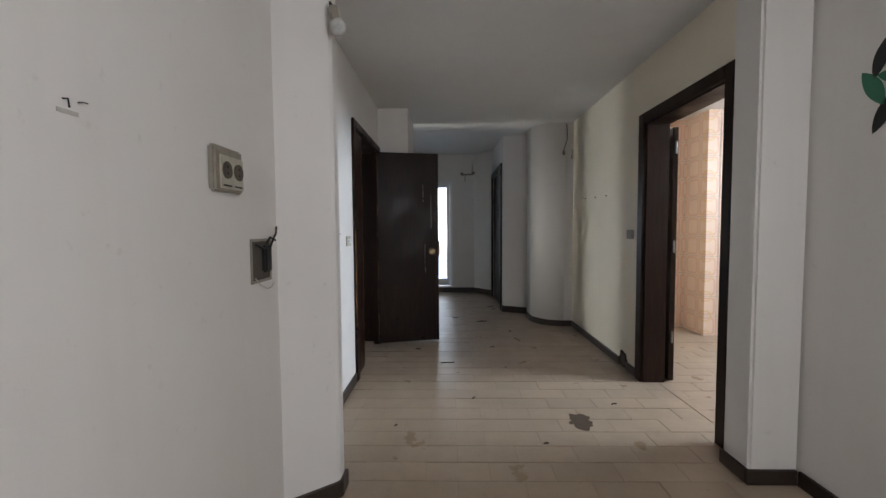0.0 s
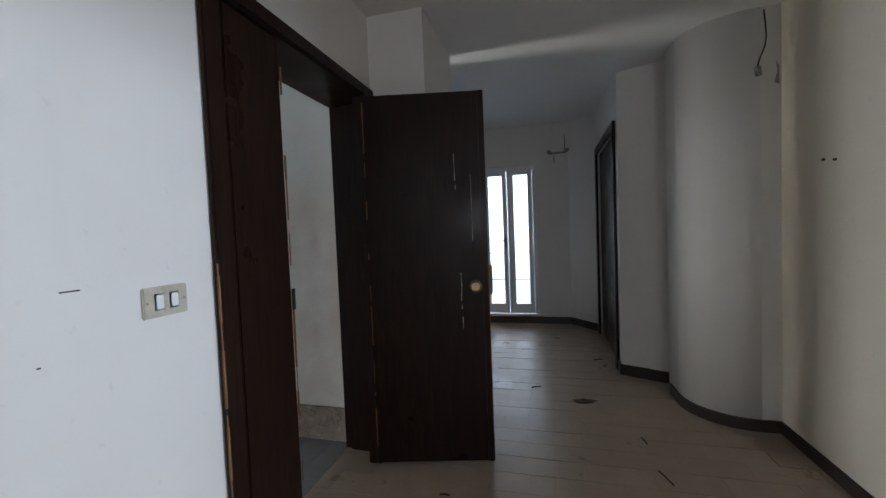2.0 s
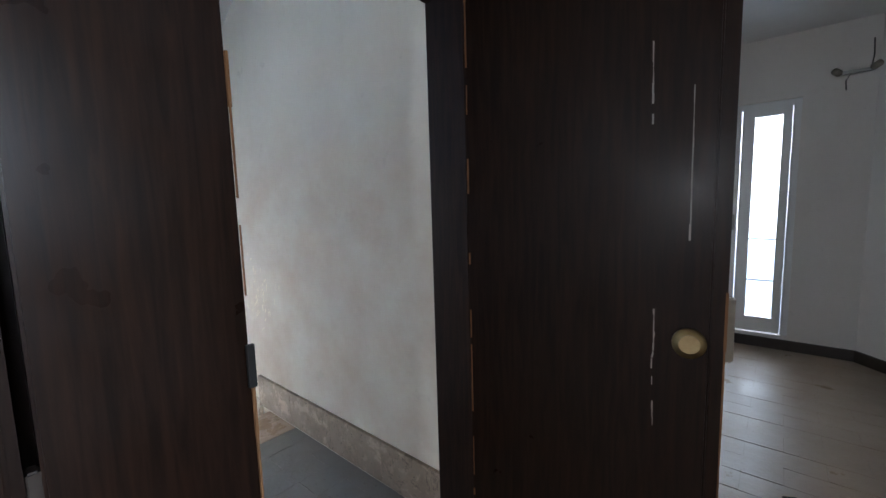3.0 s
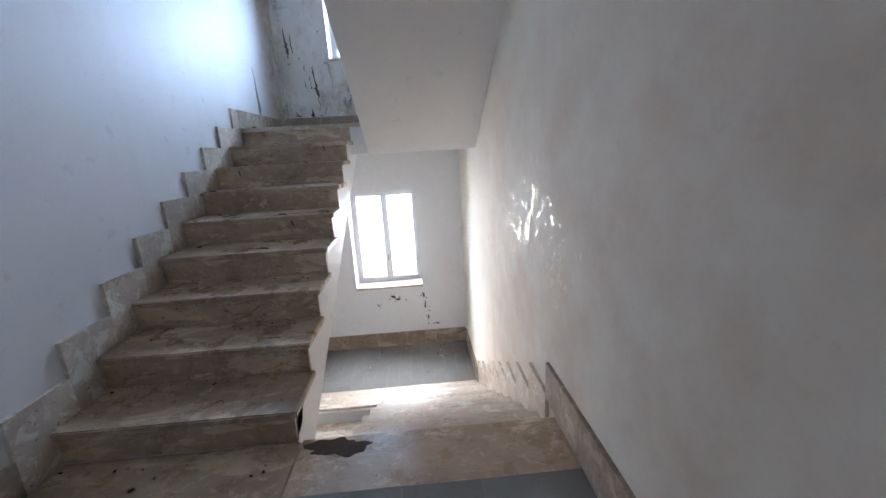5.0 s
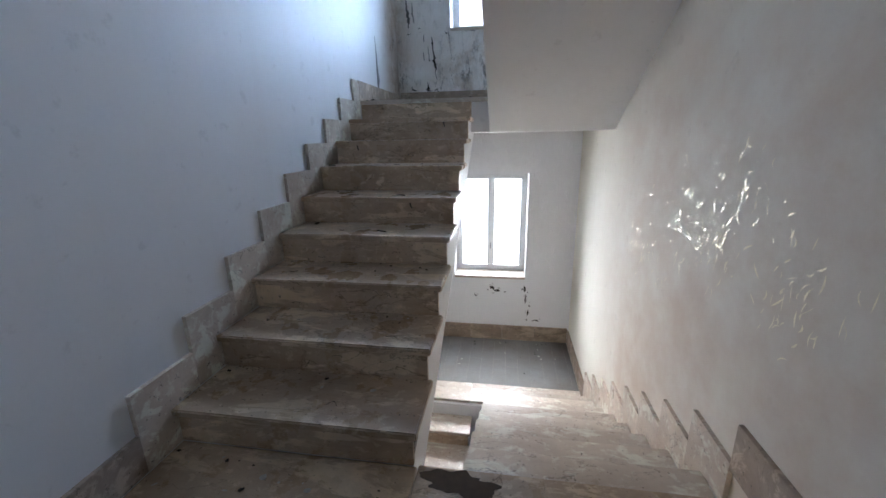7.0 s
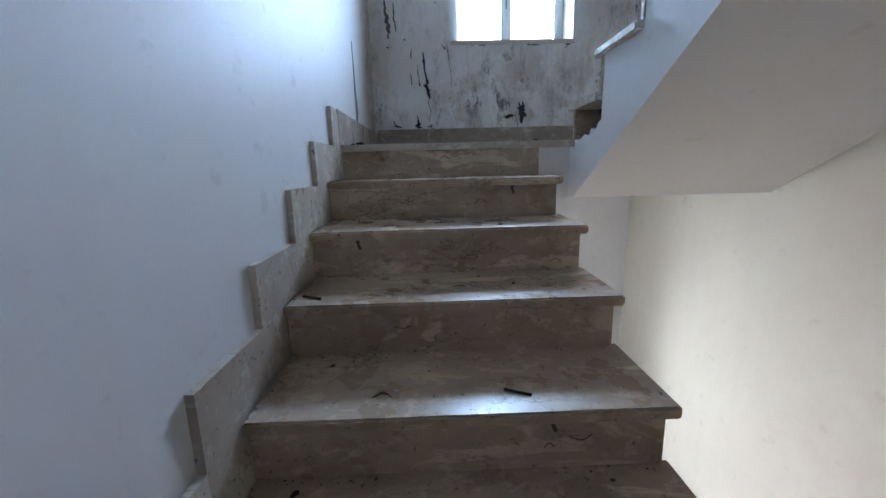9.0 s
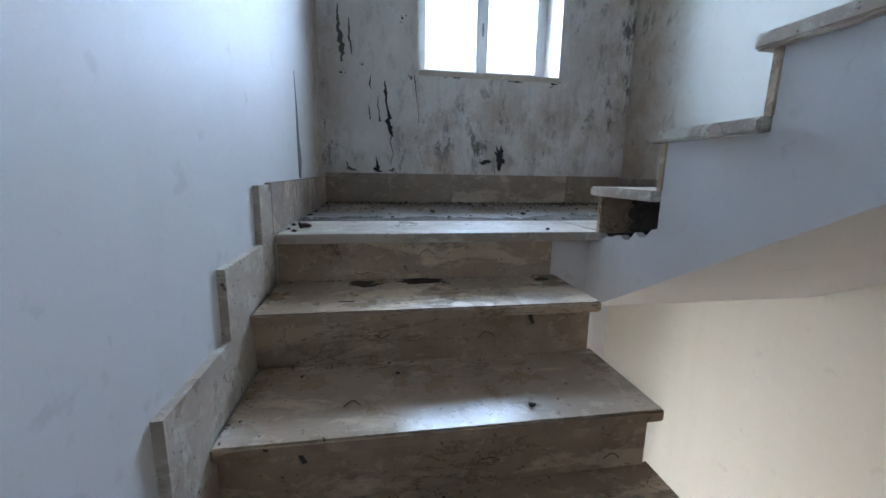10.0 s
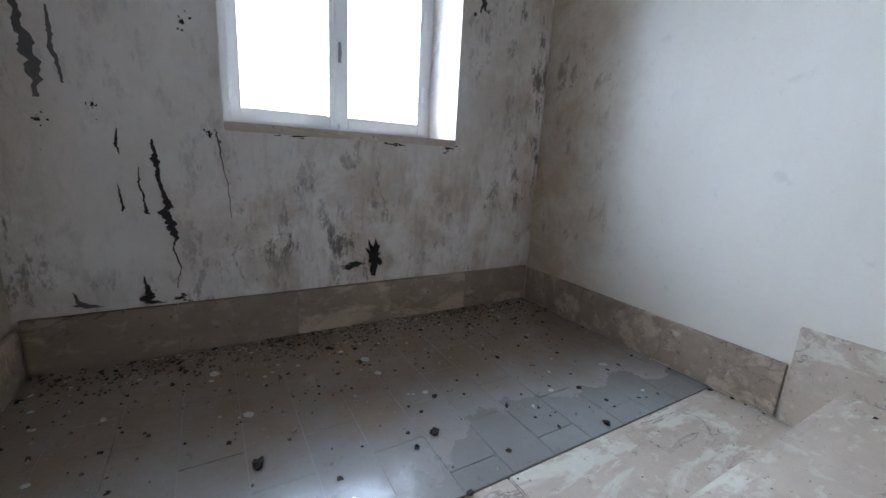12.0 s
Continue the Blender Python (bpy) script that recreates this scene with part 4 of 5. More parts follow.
worn_edge(leaf, 0.002, -0.045, 0.05, 1.95, 0.0035, 0.0025, 1)
worn_edge(leaf, LEAFW + 0.004, -0.050, 0.0, 1.25, 0.003, 0.003, 2)
worn_edge(fixed, -0.005, 0.2845, 0.02, 1.9, 0.0035, 0.0025, 3)
worn_edge(fixed, -0.058, 0.2845, 0.02, 1.9, 0.003, 0.0025, 4)
worn_edge(frame_l, 0.021, -0.575, 0.0, 1.2, 0.003, 0.003, 5)
part("chipped_patch", boxes((-0.05, -0.016, 0.2835, 0.2865, 0.50, 0.66), bevel=0.001), BARE_WOOD, fixed, "bare orange wood where the edge has split")
part("chipped_patch", boxes((-0.045, -0.02, 0.2835, 0.2868, 0.18, 0.44), bevel=0.001), BARE_WOOD, fixed)
part("latch", boxes((-0.004, 0.004, 0.275, 0.289, 0.98, 1.06), bevel=0.001), BLACK, fixed, "small dark latch plate")


def scratch(points, seed):
    rng = random.Random(seed)
    bm = bmesh.new()
    for (x0, z0), (x1, z1) in zip(points, points[1:]):
        n = 9
        for i in range(n):
            a, b = i / n, (i + 1) / n
            if rng.random() < 0.86:
                xa, xb = x0 + (x1 - x0) * a + rng.uniform(-0.001, 0.001), x0 + (x1 - x0) * b
                w = rng.uniform(0.0006, 0.0018)
                za, zb = z0 + (z1 - z0) * a, z0 + (z1 - z0) * b
                box(bm, min(xa, xb) - w, max(xa, xb) + w, -0.0462, -0.044, min(za, zb), max(za, zb))
    return bm


tagged(part("scratch", scratch([(0.475, 1.66), (0.480, 1.45)], 1), SCRATCH, leaf, "pale scratch in the dark varnish"), kind="stuff")
tagged(part("scratch", scratch([(0.492, 1.06), (0.494, 0.93), (0.490, 0.90), (0.497, 0.71)], 2), SCRATCH, leaf, "pale crooked scratch in the dark varnish"), kind="stuff")
tagged(part("scratch", scratch([(0.560, 1.55), (0.562, 1.20)], 3), SCRATCH, leaf), kind="stuff")

# stile between the jamb and the hinged leaf
part("stile", boxes(*at(frame_l, ((XH - 0.05, XH + 0.0, 4.335, DO[1] - 0.001, 0, DO[2]),)), bevel=0.004), DARK_WOOD, frame_l)

# double socket on the entrance wall
sock = thing("double_socket", "grey-beige double wall socket with soot marks", "socket", XN, 1.449, 1.389)
part("plate", boxes((0, 0.022, -0.078, 0.078, -0.068, 0.068), bevel=0.006), PLATE_DARK, sock)
part("insert", boxes((0.022, 0.027, -0.056, 0.074, -0.058, 0.042), bevel=0.003), PLATE, sock)
for yy in (-0.022, 0.042):
    o = part("outlet", disc((0.027, yy, -0.002), (1, 0, 0), 0.026, 0.003, 24), OUTLET, sock, "round blackened outlet")
    for dz in (-0.010, 0.010):
        part("pin_hole", disc((0.030, yy, -0.002 + dz), (1, 0, 0), 0.004, 0.001, 10), BLACK, o)
    part("slot", boxes((0.027, 0.029, yy - 0.022, yy + 0.022, -0.050, -0.046)), BLACK, sock)

# broken flush box with loose wires
fb = thing("junction_box", "broken open flush box with dangling black wires", "junction box", XN, 1.677, 1.094)
part("rim", boxes((0, 0.006, -0.078, -0.068, -0.08, 0.08), (0, 0.006, 0.068, 0.078, -0.08, 0.08), (0, 0.006, -0.068, 0.068, 0.07, 0.08), (0, 0.006, -0.068, 0.068, -0.08, -0.07), bevel=0.002), PLATE_DARK, fb)
part("cavity", boxes((0.001, 0.003, -0.068, 0.068, -0.07, 0.07)), HOLE, fb, "dark dusty cavity")
part("switch_core", boxes((0.003, 0.022, 0.0, 0.05, -0.045, 0.055), bevel=0.006), BLACK, fb)
part("wire", tube([(0.008, -0.05, 0.06), (0.02, -0.02, 0.045), (0.025, 0.03, 0.05), (0.02, 0.06, 0.07), (0.03, 0.068, 0.10), (0.028, 0.078, 0.125)], 0.004), BLACK, fb)
part("wire", tube([(0.008, 0.03, 0.06), (0.02, 0.04, 0.085), (0.03, 0.062, 0.072)], 0.004), BLACK, fb)
part("wire", tube([(0.008, -0.06, -0.06), (0.02, -0.045, -0.085), (0.024, 0.0, -0.105), (0.03, 0.02, -0.10), (0.032, 0.035, -0.085)], 0.002), PLATE, fb)

hook = thing("wall_hook", "small rusty hook with a plaster chip on the wall", "hook", XN, 0.963, 1.440)
part("nail", tube([(0, -0.016, 0.006), (0.010, -0.016, 0.006), (0.011, -0.015, -0.010)], 0.0016), BLACK, hook)
part("nail", tube([(0, 0.014, 0.008), (0.010, 0.014, 0.008), (0.014, 0.020, 0.007)], 0.0014), BLACK, hook)
part("chip", boxes((0.0005, 0.002, -0.03, 0.012, -0.02, -0.012)), FLAKE, hook)

# switches
sw = thing("light_switch", "cream wall switch plate with two rockers", "switch", XH, 3.152, 1.120)
part("plate", boxes((0, 0.009, -0.06, 0.06, -0.038, 0.038), bevel=0.003), PLATE, sw)
for yy, mt in ((-0.020, PLATE), (0.020, PLATE)):
    o = part("rocker", boxes((0.009, 0.013, yy - 0.011, yy + 0.011, -0.019, 0.019), bevel=0.002), FRAME_WHITE, sw)
    part("slit", boxes((0.0085, 0.0095, yy - 0.0122, yy + 0.0122, -0.0203, 0.0203)), BLACK, o)
for yy in (-0.05, 0.05):
    part("screw", disc((0.009, yy, 0), (1, 0, 0), 0.003, 0.0012, 10), STEEL, sw)
sw2 = thing("light_switch", "dull grey blank switch plate", "switch", XK, 3.535, 1.148)
part("plate", boxes((-0.009, 0, -0.06, 0.06, -0.038, 0.038), bevel=0.003), PLATE_DARK, sw2)
part("blank", boxes((-0.012, -0.009, -0.034, 0.034, -0.022, 0.022), bevel=0.002), PLATE_DARK, sw2)

# hole broken above the baseboard
ho = thing("wall_hole", "dark broken hole in the wall at the baseboard", "hole", XK, 3.632, 0)
part("cavity", boxes((-0.004, -0.001, -0.060, 0.060, 0.004, 0.125)), HOLE, ho)
for k in range(12):
    rng = random.Random(50 + k)
    a = 2 * math.pi * k / 12
    part("crumb", lump(rng.uniform(0.008, 0.016), k), DEBRIS, ho).location = (-0.004, 0.060 * math.cos(a), max(0.0, 0.062 + 0.06 * math.sin(a)))

for i, (yy, zz) in enumerate(((4.64, 1.528), (4.33, 1.514), (4.05, 1.508), (4.72, 1.54))):
    solid("nail", disc((XK, yy, zz), (-1, 0, 0), 0.006, 0.010, 8), BLACK, "rusty nail head in the white wall", "nail", group="nails on the hall wall")
for i, (yy, zz) in enumerate(((2.95, 1.174), (2.89, 1.036), (3.244, 0.407), (3.164, 0.499))):
    solid("nail_hole", boxes((XH, XH + 0.002, yy - (0.018 if i == 0 else 0.003), yy + (0.018 if i == 0 else 0.003), zz - 0.0015, zz + 0.0015)), BLACK, "small dark chip in the white wall paint", "chip", group="chips on the hall wall")

# bare bulb on the pilaster
bulb = thing("wall_bulb", "bare bulb in a dusty socket on the pilaster", "lamp", -0.345, 1.943, 2.135)
part("bracket", tube([(-0.01, 0, 0), (-0.005, -0.035, 0.005), (0.01, -0.05, -0.02)], 0.006), BLACK, bulb)
part("socket", disc((0.01, -0.05, -0.02), (0.25, 0.05, -1), 0.018, 0.05, 16), PLATE_DARK, bulb, "", True)
gm = bmesh.new()
bmesh.ops.create_uvsphere(gm, u_segments=20, v_segments=12, radius=0.032)
for v in gm.verts:
    if v.co.z > 0:
        v.co.z *= 1.35
        v.co.x *= 1 - 0.35 * max(0, v.co.z - 0.012) / 0.03
        v.co.y *= 1 - 0.35 * max(0, v.co.z - 0.012) / 0.03
bmesh.ops.translate(gm, verts=gm.verts[:], vec=(0.028, -0.045, -0.10))
part("glass_bulb", gm, BULB_GLASS, bulb, "dusty glass bulb", True)

# cable and lamp holder on the rounded wall end
cw = thing("hanging_cable", "thin dark cable with a lamp holder on the rounded wall", "cable", 1.55, CY - CR, 2.3)
part("cable", tube([(-0.005, -0.004, 0.15), (0.0, -0.008, 0.08), (0.004, -0.010, 0.0), (-0.006, -0.014, -0.06), (-0.03, -0.016, -0.12), (-0.045, -0.02, -0.17)], 0.004), BLACK, cw)
part("lamp_holder", disc((-0.045, -0.02, -0.17), (0.1, -0.1, -1), 0.016, 0.05, 14), PLATE_DARK, cw, "", True)
part("stain", prism([(0.045, -0.26), (0.06, -0.20), (0.055, -0.14), (0.068, -0.17), (0.07, -0.27)], "y", -0.0025, -0.001), PLATE_DARK, cw)

# leftover ceiling-lamp wiring on the far wall
fw = thing("wall_light_remains", "leftover wall lamp bracket with loose wires", "lamp", 0.475, YF, 2.215)
part("bracket", boxes((-0.09, 0.10, -0.03, 0, -0.012, 0.012), bevel=0.004), STEEL, fw)
part("holder", disc((-0.09, -0.03, 0.0), (-0.4, -0.6, 0.2), 0.024, 0.05, 14), PLATE_DARK, fw, "", True)
part("holder", disc((0.09, -0.03, 0.01), (0.4, -0.6, 0.2), 0.024, 0.05, 14), PLATE_DARK, fw, "", True)
part("wire", tube([(-0.02, -0.02, 0), (-0.05, -0.03, -0.06), (-0.045, -0.03, -0.13)], 0.004), BLACK, fw)
part("wire", tube([(0.08, -0.01, 0.01), (0.09, -0.006, 0.10), (0.085, -0.003, 0.22)], 0.004), BLACK, fw)

# painted leaf motif on the entrance wall
mot = thing("leaf_sticker", "green leaf-shaped wall sticker", "sticker", 1.76, 1.80, 1.72)


def leaf_shape(cy, cz, ang, ln, wd):
    pts = []
    for i in range(13):
        u = i / 12
        pts.append((ln * (u - 0.5), wd * math.sin(math.pi * u) ** 0.8))
    pts += [(p, -0.8 * q) for p, q in pts[-2:0:-1]]
    c, s = math.cos(ang), math.sin(ang)
    return prism([(cy + c * p - s * q, cz + s * p + c * q) for p, q in pts], "x", -0.003, -0.001)


part("leaf", leaf_shape(0.005, 0.01, radians(60), 0.17, 0.034), GREEN, mot)
part("leaf", leaf_shape(-0.025, 0.12, radians(-70), 0.16, 0.03), BLACK, mot, "black leaf shape")
part("leaf", leaf_shape(-0.035, -0.09, radians(115), 0.16, 0.03), BLACK, mot, "dark leaf shape")
part("leaf", leaf_shape(-0.075, 0.03, radians(20), 0.14, 0.03), GREEN, mot)

# stains and twigs on the hall floor
solid("floor_stain", blot(0.945, 2.66, 0.10, 0.11, 5), STAIN, "dark dried stain on the beige floor", "stain").location.z = 0.0015
solid("floor_stain", blot(0.55, 5.35, 0.10, 0.04, 6), STAIN, "dark smear on the tiled floor", "stain").location.z = 0.0015
for i, (xx, yy, an, ln) in enumerate(((0.857, 4.49, 1.9, 0.12), (0.834, 4.84, 1.8, 0.07), (0.203, 5.55, 0.4, 0.08), (0.559, 4.21, 0.2, 0.05), (-0.187, 4.15, 0.1, 0.05), (0.11, 3.74, 0.1, 0.12), (0.67, 2.40, 0.2, 0.03), (1.25, 2.9, 0.3, 0.04), (0.3, 3.0, 1.0, 0.03), (-0.2, 2.6, 0.7, 0.02), (0.75, 6.3, 0.3, 0.08))):
    c, s = math.cos(an) * ln / 2, math.sin(an) * ln / 2
    solid("twig", tube([(xx - c, yy - s, 0.005), (xx, yy + 0.004, 0.006), (xx + c, yy + s, 0.005)], 0.004, 6), DEBRIS, "dark twig or splinter on the floor", "twig", group="litter on the hall floor")

# ---- stairwell details ----
# sliver of grey filler on the side wall
solid("filler_sliver", prism([(-5.485, 2.24), (-5.497, 2.12), (-5.49, 1.93), (-5.50, 1.76), (-5.535, 1.752), (-5.575, 1.83), (-5.535, 1.95), (-5.52, 2.08), (-5.51, 2.12)], "y", YL, YL + 0.003), GREY_FILL, "long tapering sliver of grey filler on the wall", "crack")
solid("filler_sliver", prism([(-4.80, 3.10), (-4.86, 2.96), (-4.93, 2.86), (-5.02, 2.78), (-5.01, 2.80), (-4.92, 2.90), (-4.84, 3.02)], "y", YL, YL + 0.003), GREY_FILL, "thin grey crack high on the stairwell wall", "crack")


def wall_blot(cy, cz, ry, rz, seed, depth=0.004, n=40):
    rng = random.Random(seed)
    pts = []
    for i in range(n):
        a = 2 * math.pi * i / n
        k = 0.75 + 0.2 * math.sin(2 * a + seed) + 0.12 * math.sin(5 * a + 2 * seed) + 0.10 * math.sin(11 * a + seed) + rng.uniform(-0.28, 0.28)
        pts.append((cy + ry * k * math.cos(a), cz + rz * k * math.sin(a)))
    return prism(pts, "x", XE + 0.0005, XE + depth)


def flaked(cy, cz, ry, rz, seed):
    """A ragged run of small slivers round one larger loss."""
    rng = random.Random(seed)
    main = part("paint_loss", wall_blot(cy, cz, ry * 0.75, rz * 0.8, seed, 0.002), BLACK_MOULD)
    for j in range(7):
        y, z = cy + rng.gauss(0, ry * 0.8 + 0.006), cz + rng.gauss(0, rz * 0.75 + 0.008)
        size = rng.uniform(0.12, 0.4)
        small = wall_blot(y, z, max(0.0018, ry * size), max(0.003, rz * size), seed * 31 + j, 0.0026 + 0.0003 * j, 12)
        part("sliver", small, BLACK_MOULD, main)
    return main


hole = thing("plaster_hole", "dark ragged hole where plaster has fallen off", "hole", XE, 3.52, 1.9, group="holes in the end wall")
hb = wall_blot(3.535, 1.905, 0.048, 0.085, 11, 0.003)
bmesh.ops.translate(hb, verts=hb.verts[:], vec=(-XE, -3.52, -1.9))
part("cavity", hb, BLACK_MOULD, hole)
hb = wall_blot(3.43, 1.872, 0.07, 0.018, 12, 0.0035)
bmesh.ops.translate(hb, verts=hb.verts[:], vec=(-XE, -3.52, -1.9))
part("cavity", hb, BLACK_MOULD, hole)


def ragged_run(points, seed, steps=16):
    """A crack whose plaster has crumbled: a jagged ribbon along points of (y, z, half width)."""
    rng = random.Random(seed)
    bm = bmesh.new()
    left, right = [], []
    wl = wr = 0.7
    wander = 0.0
    for (y0, z0, w0), (y1, z1, w1) in zip(points, points[1:]):
        for i in range(steps):
            u = i / steps
            w = w0 + (w1 - w0) * u
            wl, wr = 0.62 * wl + 0.38 * rng.uniform(-0.1, 1.9), 0.62 * wr + 0.38 * rng.uniform(-0.1, 1.9)
            wander = 0.8 * wander + rng.gauss(0, 0.0008 + 0.10 * w)
            y = y0 + (y1 - y0) * u + wander
            z = z0 + (z1 - z0) * u
            left.append((y - w * max(0.02, wl) - 0.0004, z))
            right.append((y + w * max(0.02, wr) + 0.0004, z))
    for x, flip in ((XE + 0.0022, False), (XE + 0.0004, True)):
        lv, rv = [bm.verts.new((x, *p)) for p in left], [bm.verts.new((x, *p)) for p in right]
        for i in range(len(lv) - 1):
            bm.faces.new((lv[i], lv[i + 1], rv[i + 1], rv[i]) if flip else (lv[i], rv[i], rv[i + 1], lv[i + 1]))
    return bm


for pts, seed, mat in (
        (((2.700, 2.40, 0.003), (2.706, 2.33, 0.010), (2.712, 2.27, 0.006), (2.718, 2.20, 0.010), (2.722, 2.13, 0.020), (2.738, 2.06, 0.012), (2.745, 2.03, 0.007)), 1, BLACK_MOULD),
        (((2.745, 2.035, 0.004), (2.738, 1.99, 0.002), (2.752, 1.93, 0.002), (2.742, 1.88, 0.0015), (2.735, 1.84, 0.0015)), 2, BLACK_MOULD),
        (((2.605, 2.43, 0.001), (2.600, 2.38, 0.004), (2.604, 2.34, 0.001)), 3, BLACK_MOULD),
        (((2.590, 2.24, 0.001), (2.594, 2.19, 0.004), (2.598, 2.14, 0.003)), 4, BLACK_MOULD),
        (((2.655, 2.30, 0.001), (2.650, 2.24, 0.003), (2.662, 2.17, 0.003), (2.668, 2.13, 0.007)), 5, BLACK_MOULD),
        (((2.635, 1.90, 0.001), (2.640, 1.85, 0.008), (2.650, 1.80, 0.024), (2.660, 1.787, 0.03)), 6, BLACK_MOULD),
        (((2.43, 1.86, 0.002), (2.44, 1.82, 0.008), (2.47, 1.795, 0.04)), 7, MOULD_GREY),
        (((2.900, 2.44, 0.004), (2.91, 2.37, 0.003), (2.93, 2.25, 0.0015), (2.935, 2.10, 0.001)), 8, MOULD_GREY),
        (((2.40, 2.86, 0.003), (2.40, 2.76, 0.012), (2.415, 2.62, 0.020), (2.42, 2.50, 0.008)), 9, MOULD_GREY),
        (((2.47, 2.78, 0.002), (2.475, 2.66, 0.009), (2.485, 2.55, 0.003)), 10, MOULD_GREY)):
    solid("plaster_crack", ragged_run(pts, seed), mat, "dark ragged crack crumbling in the damp plaster", "crack", group="cracks in the end wall")
for i, (cy, cz, ry, rz) in enumerate(((2.74, 1.80, 0.022, 0.014), (2.41, 2.44, 0.012, 0.012), (4.08, 3.14, 0.025, 0.05), (2.88, 2.43, 0.012, 0.02), (3.92, 2.44, 0.04, 0.008), (3.2, 2.445, 0.05, 0.007), (2.55, 2.5, 0.006, 0.014), (2.82, 2.8, 0.010, 0.014), (3.62, 2.44, 0.06, 0.006), (3.93, 2.55, 0.004, 0.05))):
    tagged(flaked(cy, cz, ry, rz, 20 + i), "black flaked patch in the damp plaster", "flaking", "flaked patches on the end wall")
for i, (cy, cz, ry, rz) in enumerate(((3.47, -0.79, 0.06, 0.03), (3.92, -0.80, 0.03, 0.05), (3.93, -0.95, 0.02, 0.06), (3.55, -0.84, 0.05, 0.02), (3.97, -1.15, 0.02, 0.07), (3.25, -0.92, 0.02, 0.02), (4.10, -1.26, 0.04, 0.015))):
    tagged(flaked(cy, cz, ry, rz, 60 + i), "dark flaked patch below the lower window", "flaking", "flaked patches on the end wall")

# scuffs in the gloss paint, the window's glints painted on as bright strokes
for pts, nm in (([(-2.41, 0.005), (-2.43, 0.14), (-2.50, 0.14), (-2.60, 0.138), (-2.56, 0.10), (-2.52, 0.085), (-2.50, 0.04), (-2.45, 0.02)], 1), ([(-3.335, 0.535), (-3.335, 0.66), (-3.42, 0.66), (-3.40, 0.60), (-3.37, 0.55)], 2), ([(-4.60, 1.24), (-4.60, 1.36), (-4.68, 1.36), (-4.66, 1.30)], 3)):
    solid("broken_plaster", prism(pts, "y", 3.301, 3.305), HOLE, "dark gap where plaster broke off the stair's side", "hole", group="gaps in the stair's side")
# pale, partly metallic colour that holds the glint of each scuff
SCUFF_GLINT = plain("scuffed paint with painted glints", (0.97, 0.88, 0.66), 0.36, 0.6)


def scuffs():
    rng = random.Random(4)
    bm = bmesh.new()
    spots = ((-3.85, 0.50, 0.22, 0.09, 34), (-3.35, 0.74, 0.22, 0.11, 44), (-2.95, 0.82, 0.12, 0.11, 44), (-2.75, 1.04, 0.12, 0.08, 22), (-2.45, 0.75, 0.09, 0.08, 46))
    for x, z in [(rng.gauss(a, c), rng.gauss(b, d)) for a, b, c, d, n in spots for i in range(n)]:
        ln, ang = rng.uniform(0.015, 0.065), rng.gauss(1.25, 0.5)
        w = rng.uniform(0.0012, 0.0042)
        bend = rng.uniform(-0.008, 0.008)
        c, s = math.cos(ang), math.sin(ang)
        tilt = rng.gauss(0.0, 0.03)
        pts = []
        for k in range(5):
            u = k / 4
            px, pz = (u - 0.5) * ln, bend * math.sin(math.pi * u)
            pts.append((x + c * px - s * pz, z + s * px + c * pz, w * math.sin(math.pi * (0.08 + 0.84 * u))))
        a = [bm.verts.new((p - s * q, YR - 0.005 - tilt * (p - s * q - x), r + c * q)) for p, r, q in pts]
        b = [bm.verts.new((p + s * q, YR - 0.005 - tilt * (p + s * q - x), r - c * q)) for p, r, q in pts]
        for k in range(4):
            bm.faces.new((a[k], a[k + 1], b[k + 1], b[k]))
    return bm


solid("paint_scuffs", scuffs(), SCUFF_GLINT, "scuffs in the stairwell wall with window glints painted in cream", "scuffs", "stuff")

# damp and dirt patches on the stone
solid("damp_stain", blot(-2.33, 3.50, 0.075, 0.16, 31), STAIN, "dark damp stain on the landing's stone edge", "stain").location.z = 0.0005
solid("damp_stain", blot(-4.845, 2.585, 0.045, 0.07, 32), STAIN, "dark damp stain on a stone tread", "stain", group="stains on the treads").location.z = 8 * RISE + 0.0005
solid("damp_stain", blot(-4.862, 2.79, 0.036, 0.12, 33), STAIN, "dark damp stain on a stone tread", "stain", group="stains on the treads").location.z = 8 * RISE + 0.0005
solid("damp_stain", blot(-4.845, 3.25, 0.025, 0.04, 34), STAIN, "dark damp stain on a stone tread", "stain", group="stains on the treads").location.z = 8 * RISE + 0.0005

# litter: one mesh a kind, set down many times
clods = [mesh_of("plaster_bit", lump(0.011, 70 + i, 0.6, 2), DEBRIS) for i in range(4)]
flakes = [mesh_of("paint_flake", lump(0.013, 80 + i, 0.22), FLAKE) for i in range(4)]
rng = random.Random(9)


def drop(x, y, z, size=1.0, pale=False):
    o = new("paint_flake" if pale else "plaster_bit", rng.choice(flakes if pale else clods))
    o.location, o.rotation_euler, o.scale = (x, y, z), (0, 0, rng.uniform(0, 6.28)), (size * rng.uniform(0.7, 1.5), size * rng.uniform(0.6, 1.2), size * rng.uniform(0.6, 1.1))
    if pale:
        tagged(o, "pale flake of fallen wall paint", "paint flake", "litter on the stairs")
    else:
        tagged(o, "dark crumb of fallen plaster and dirt", "debris", "litter on the stairs")


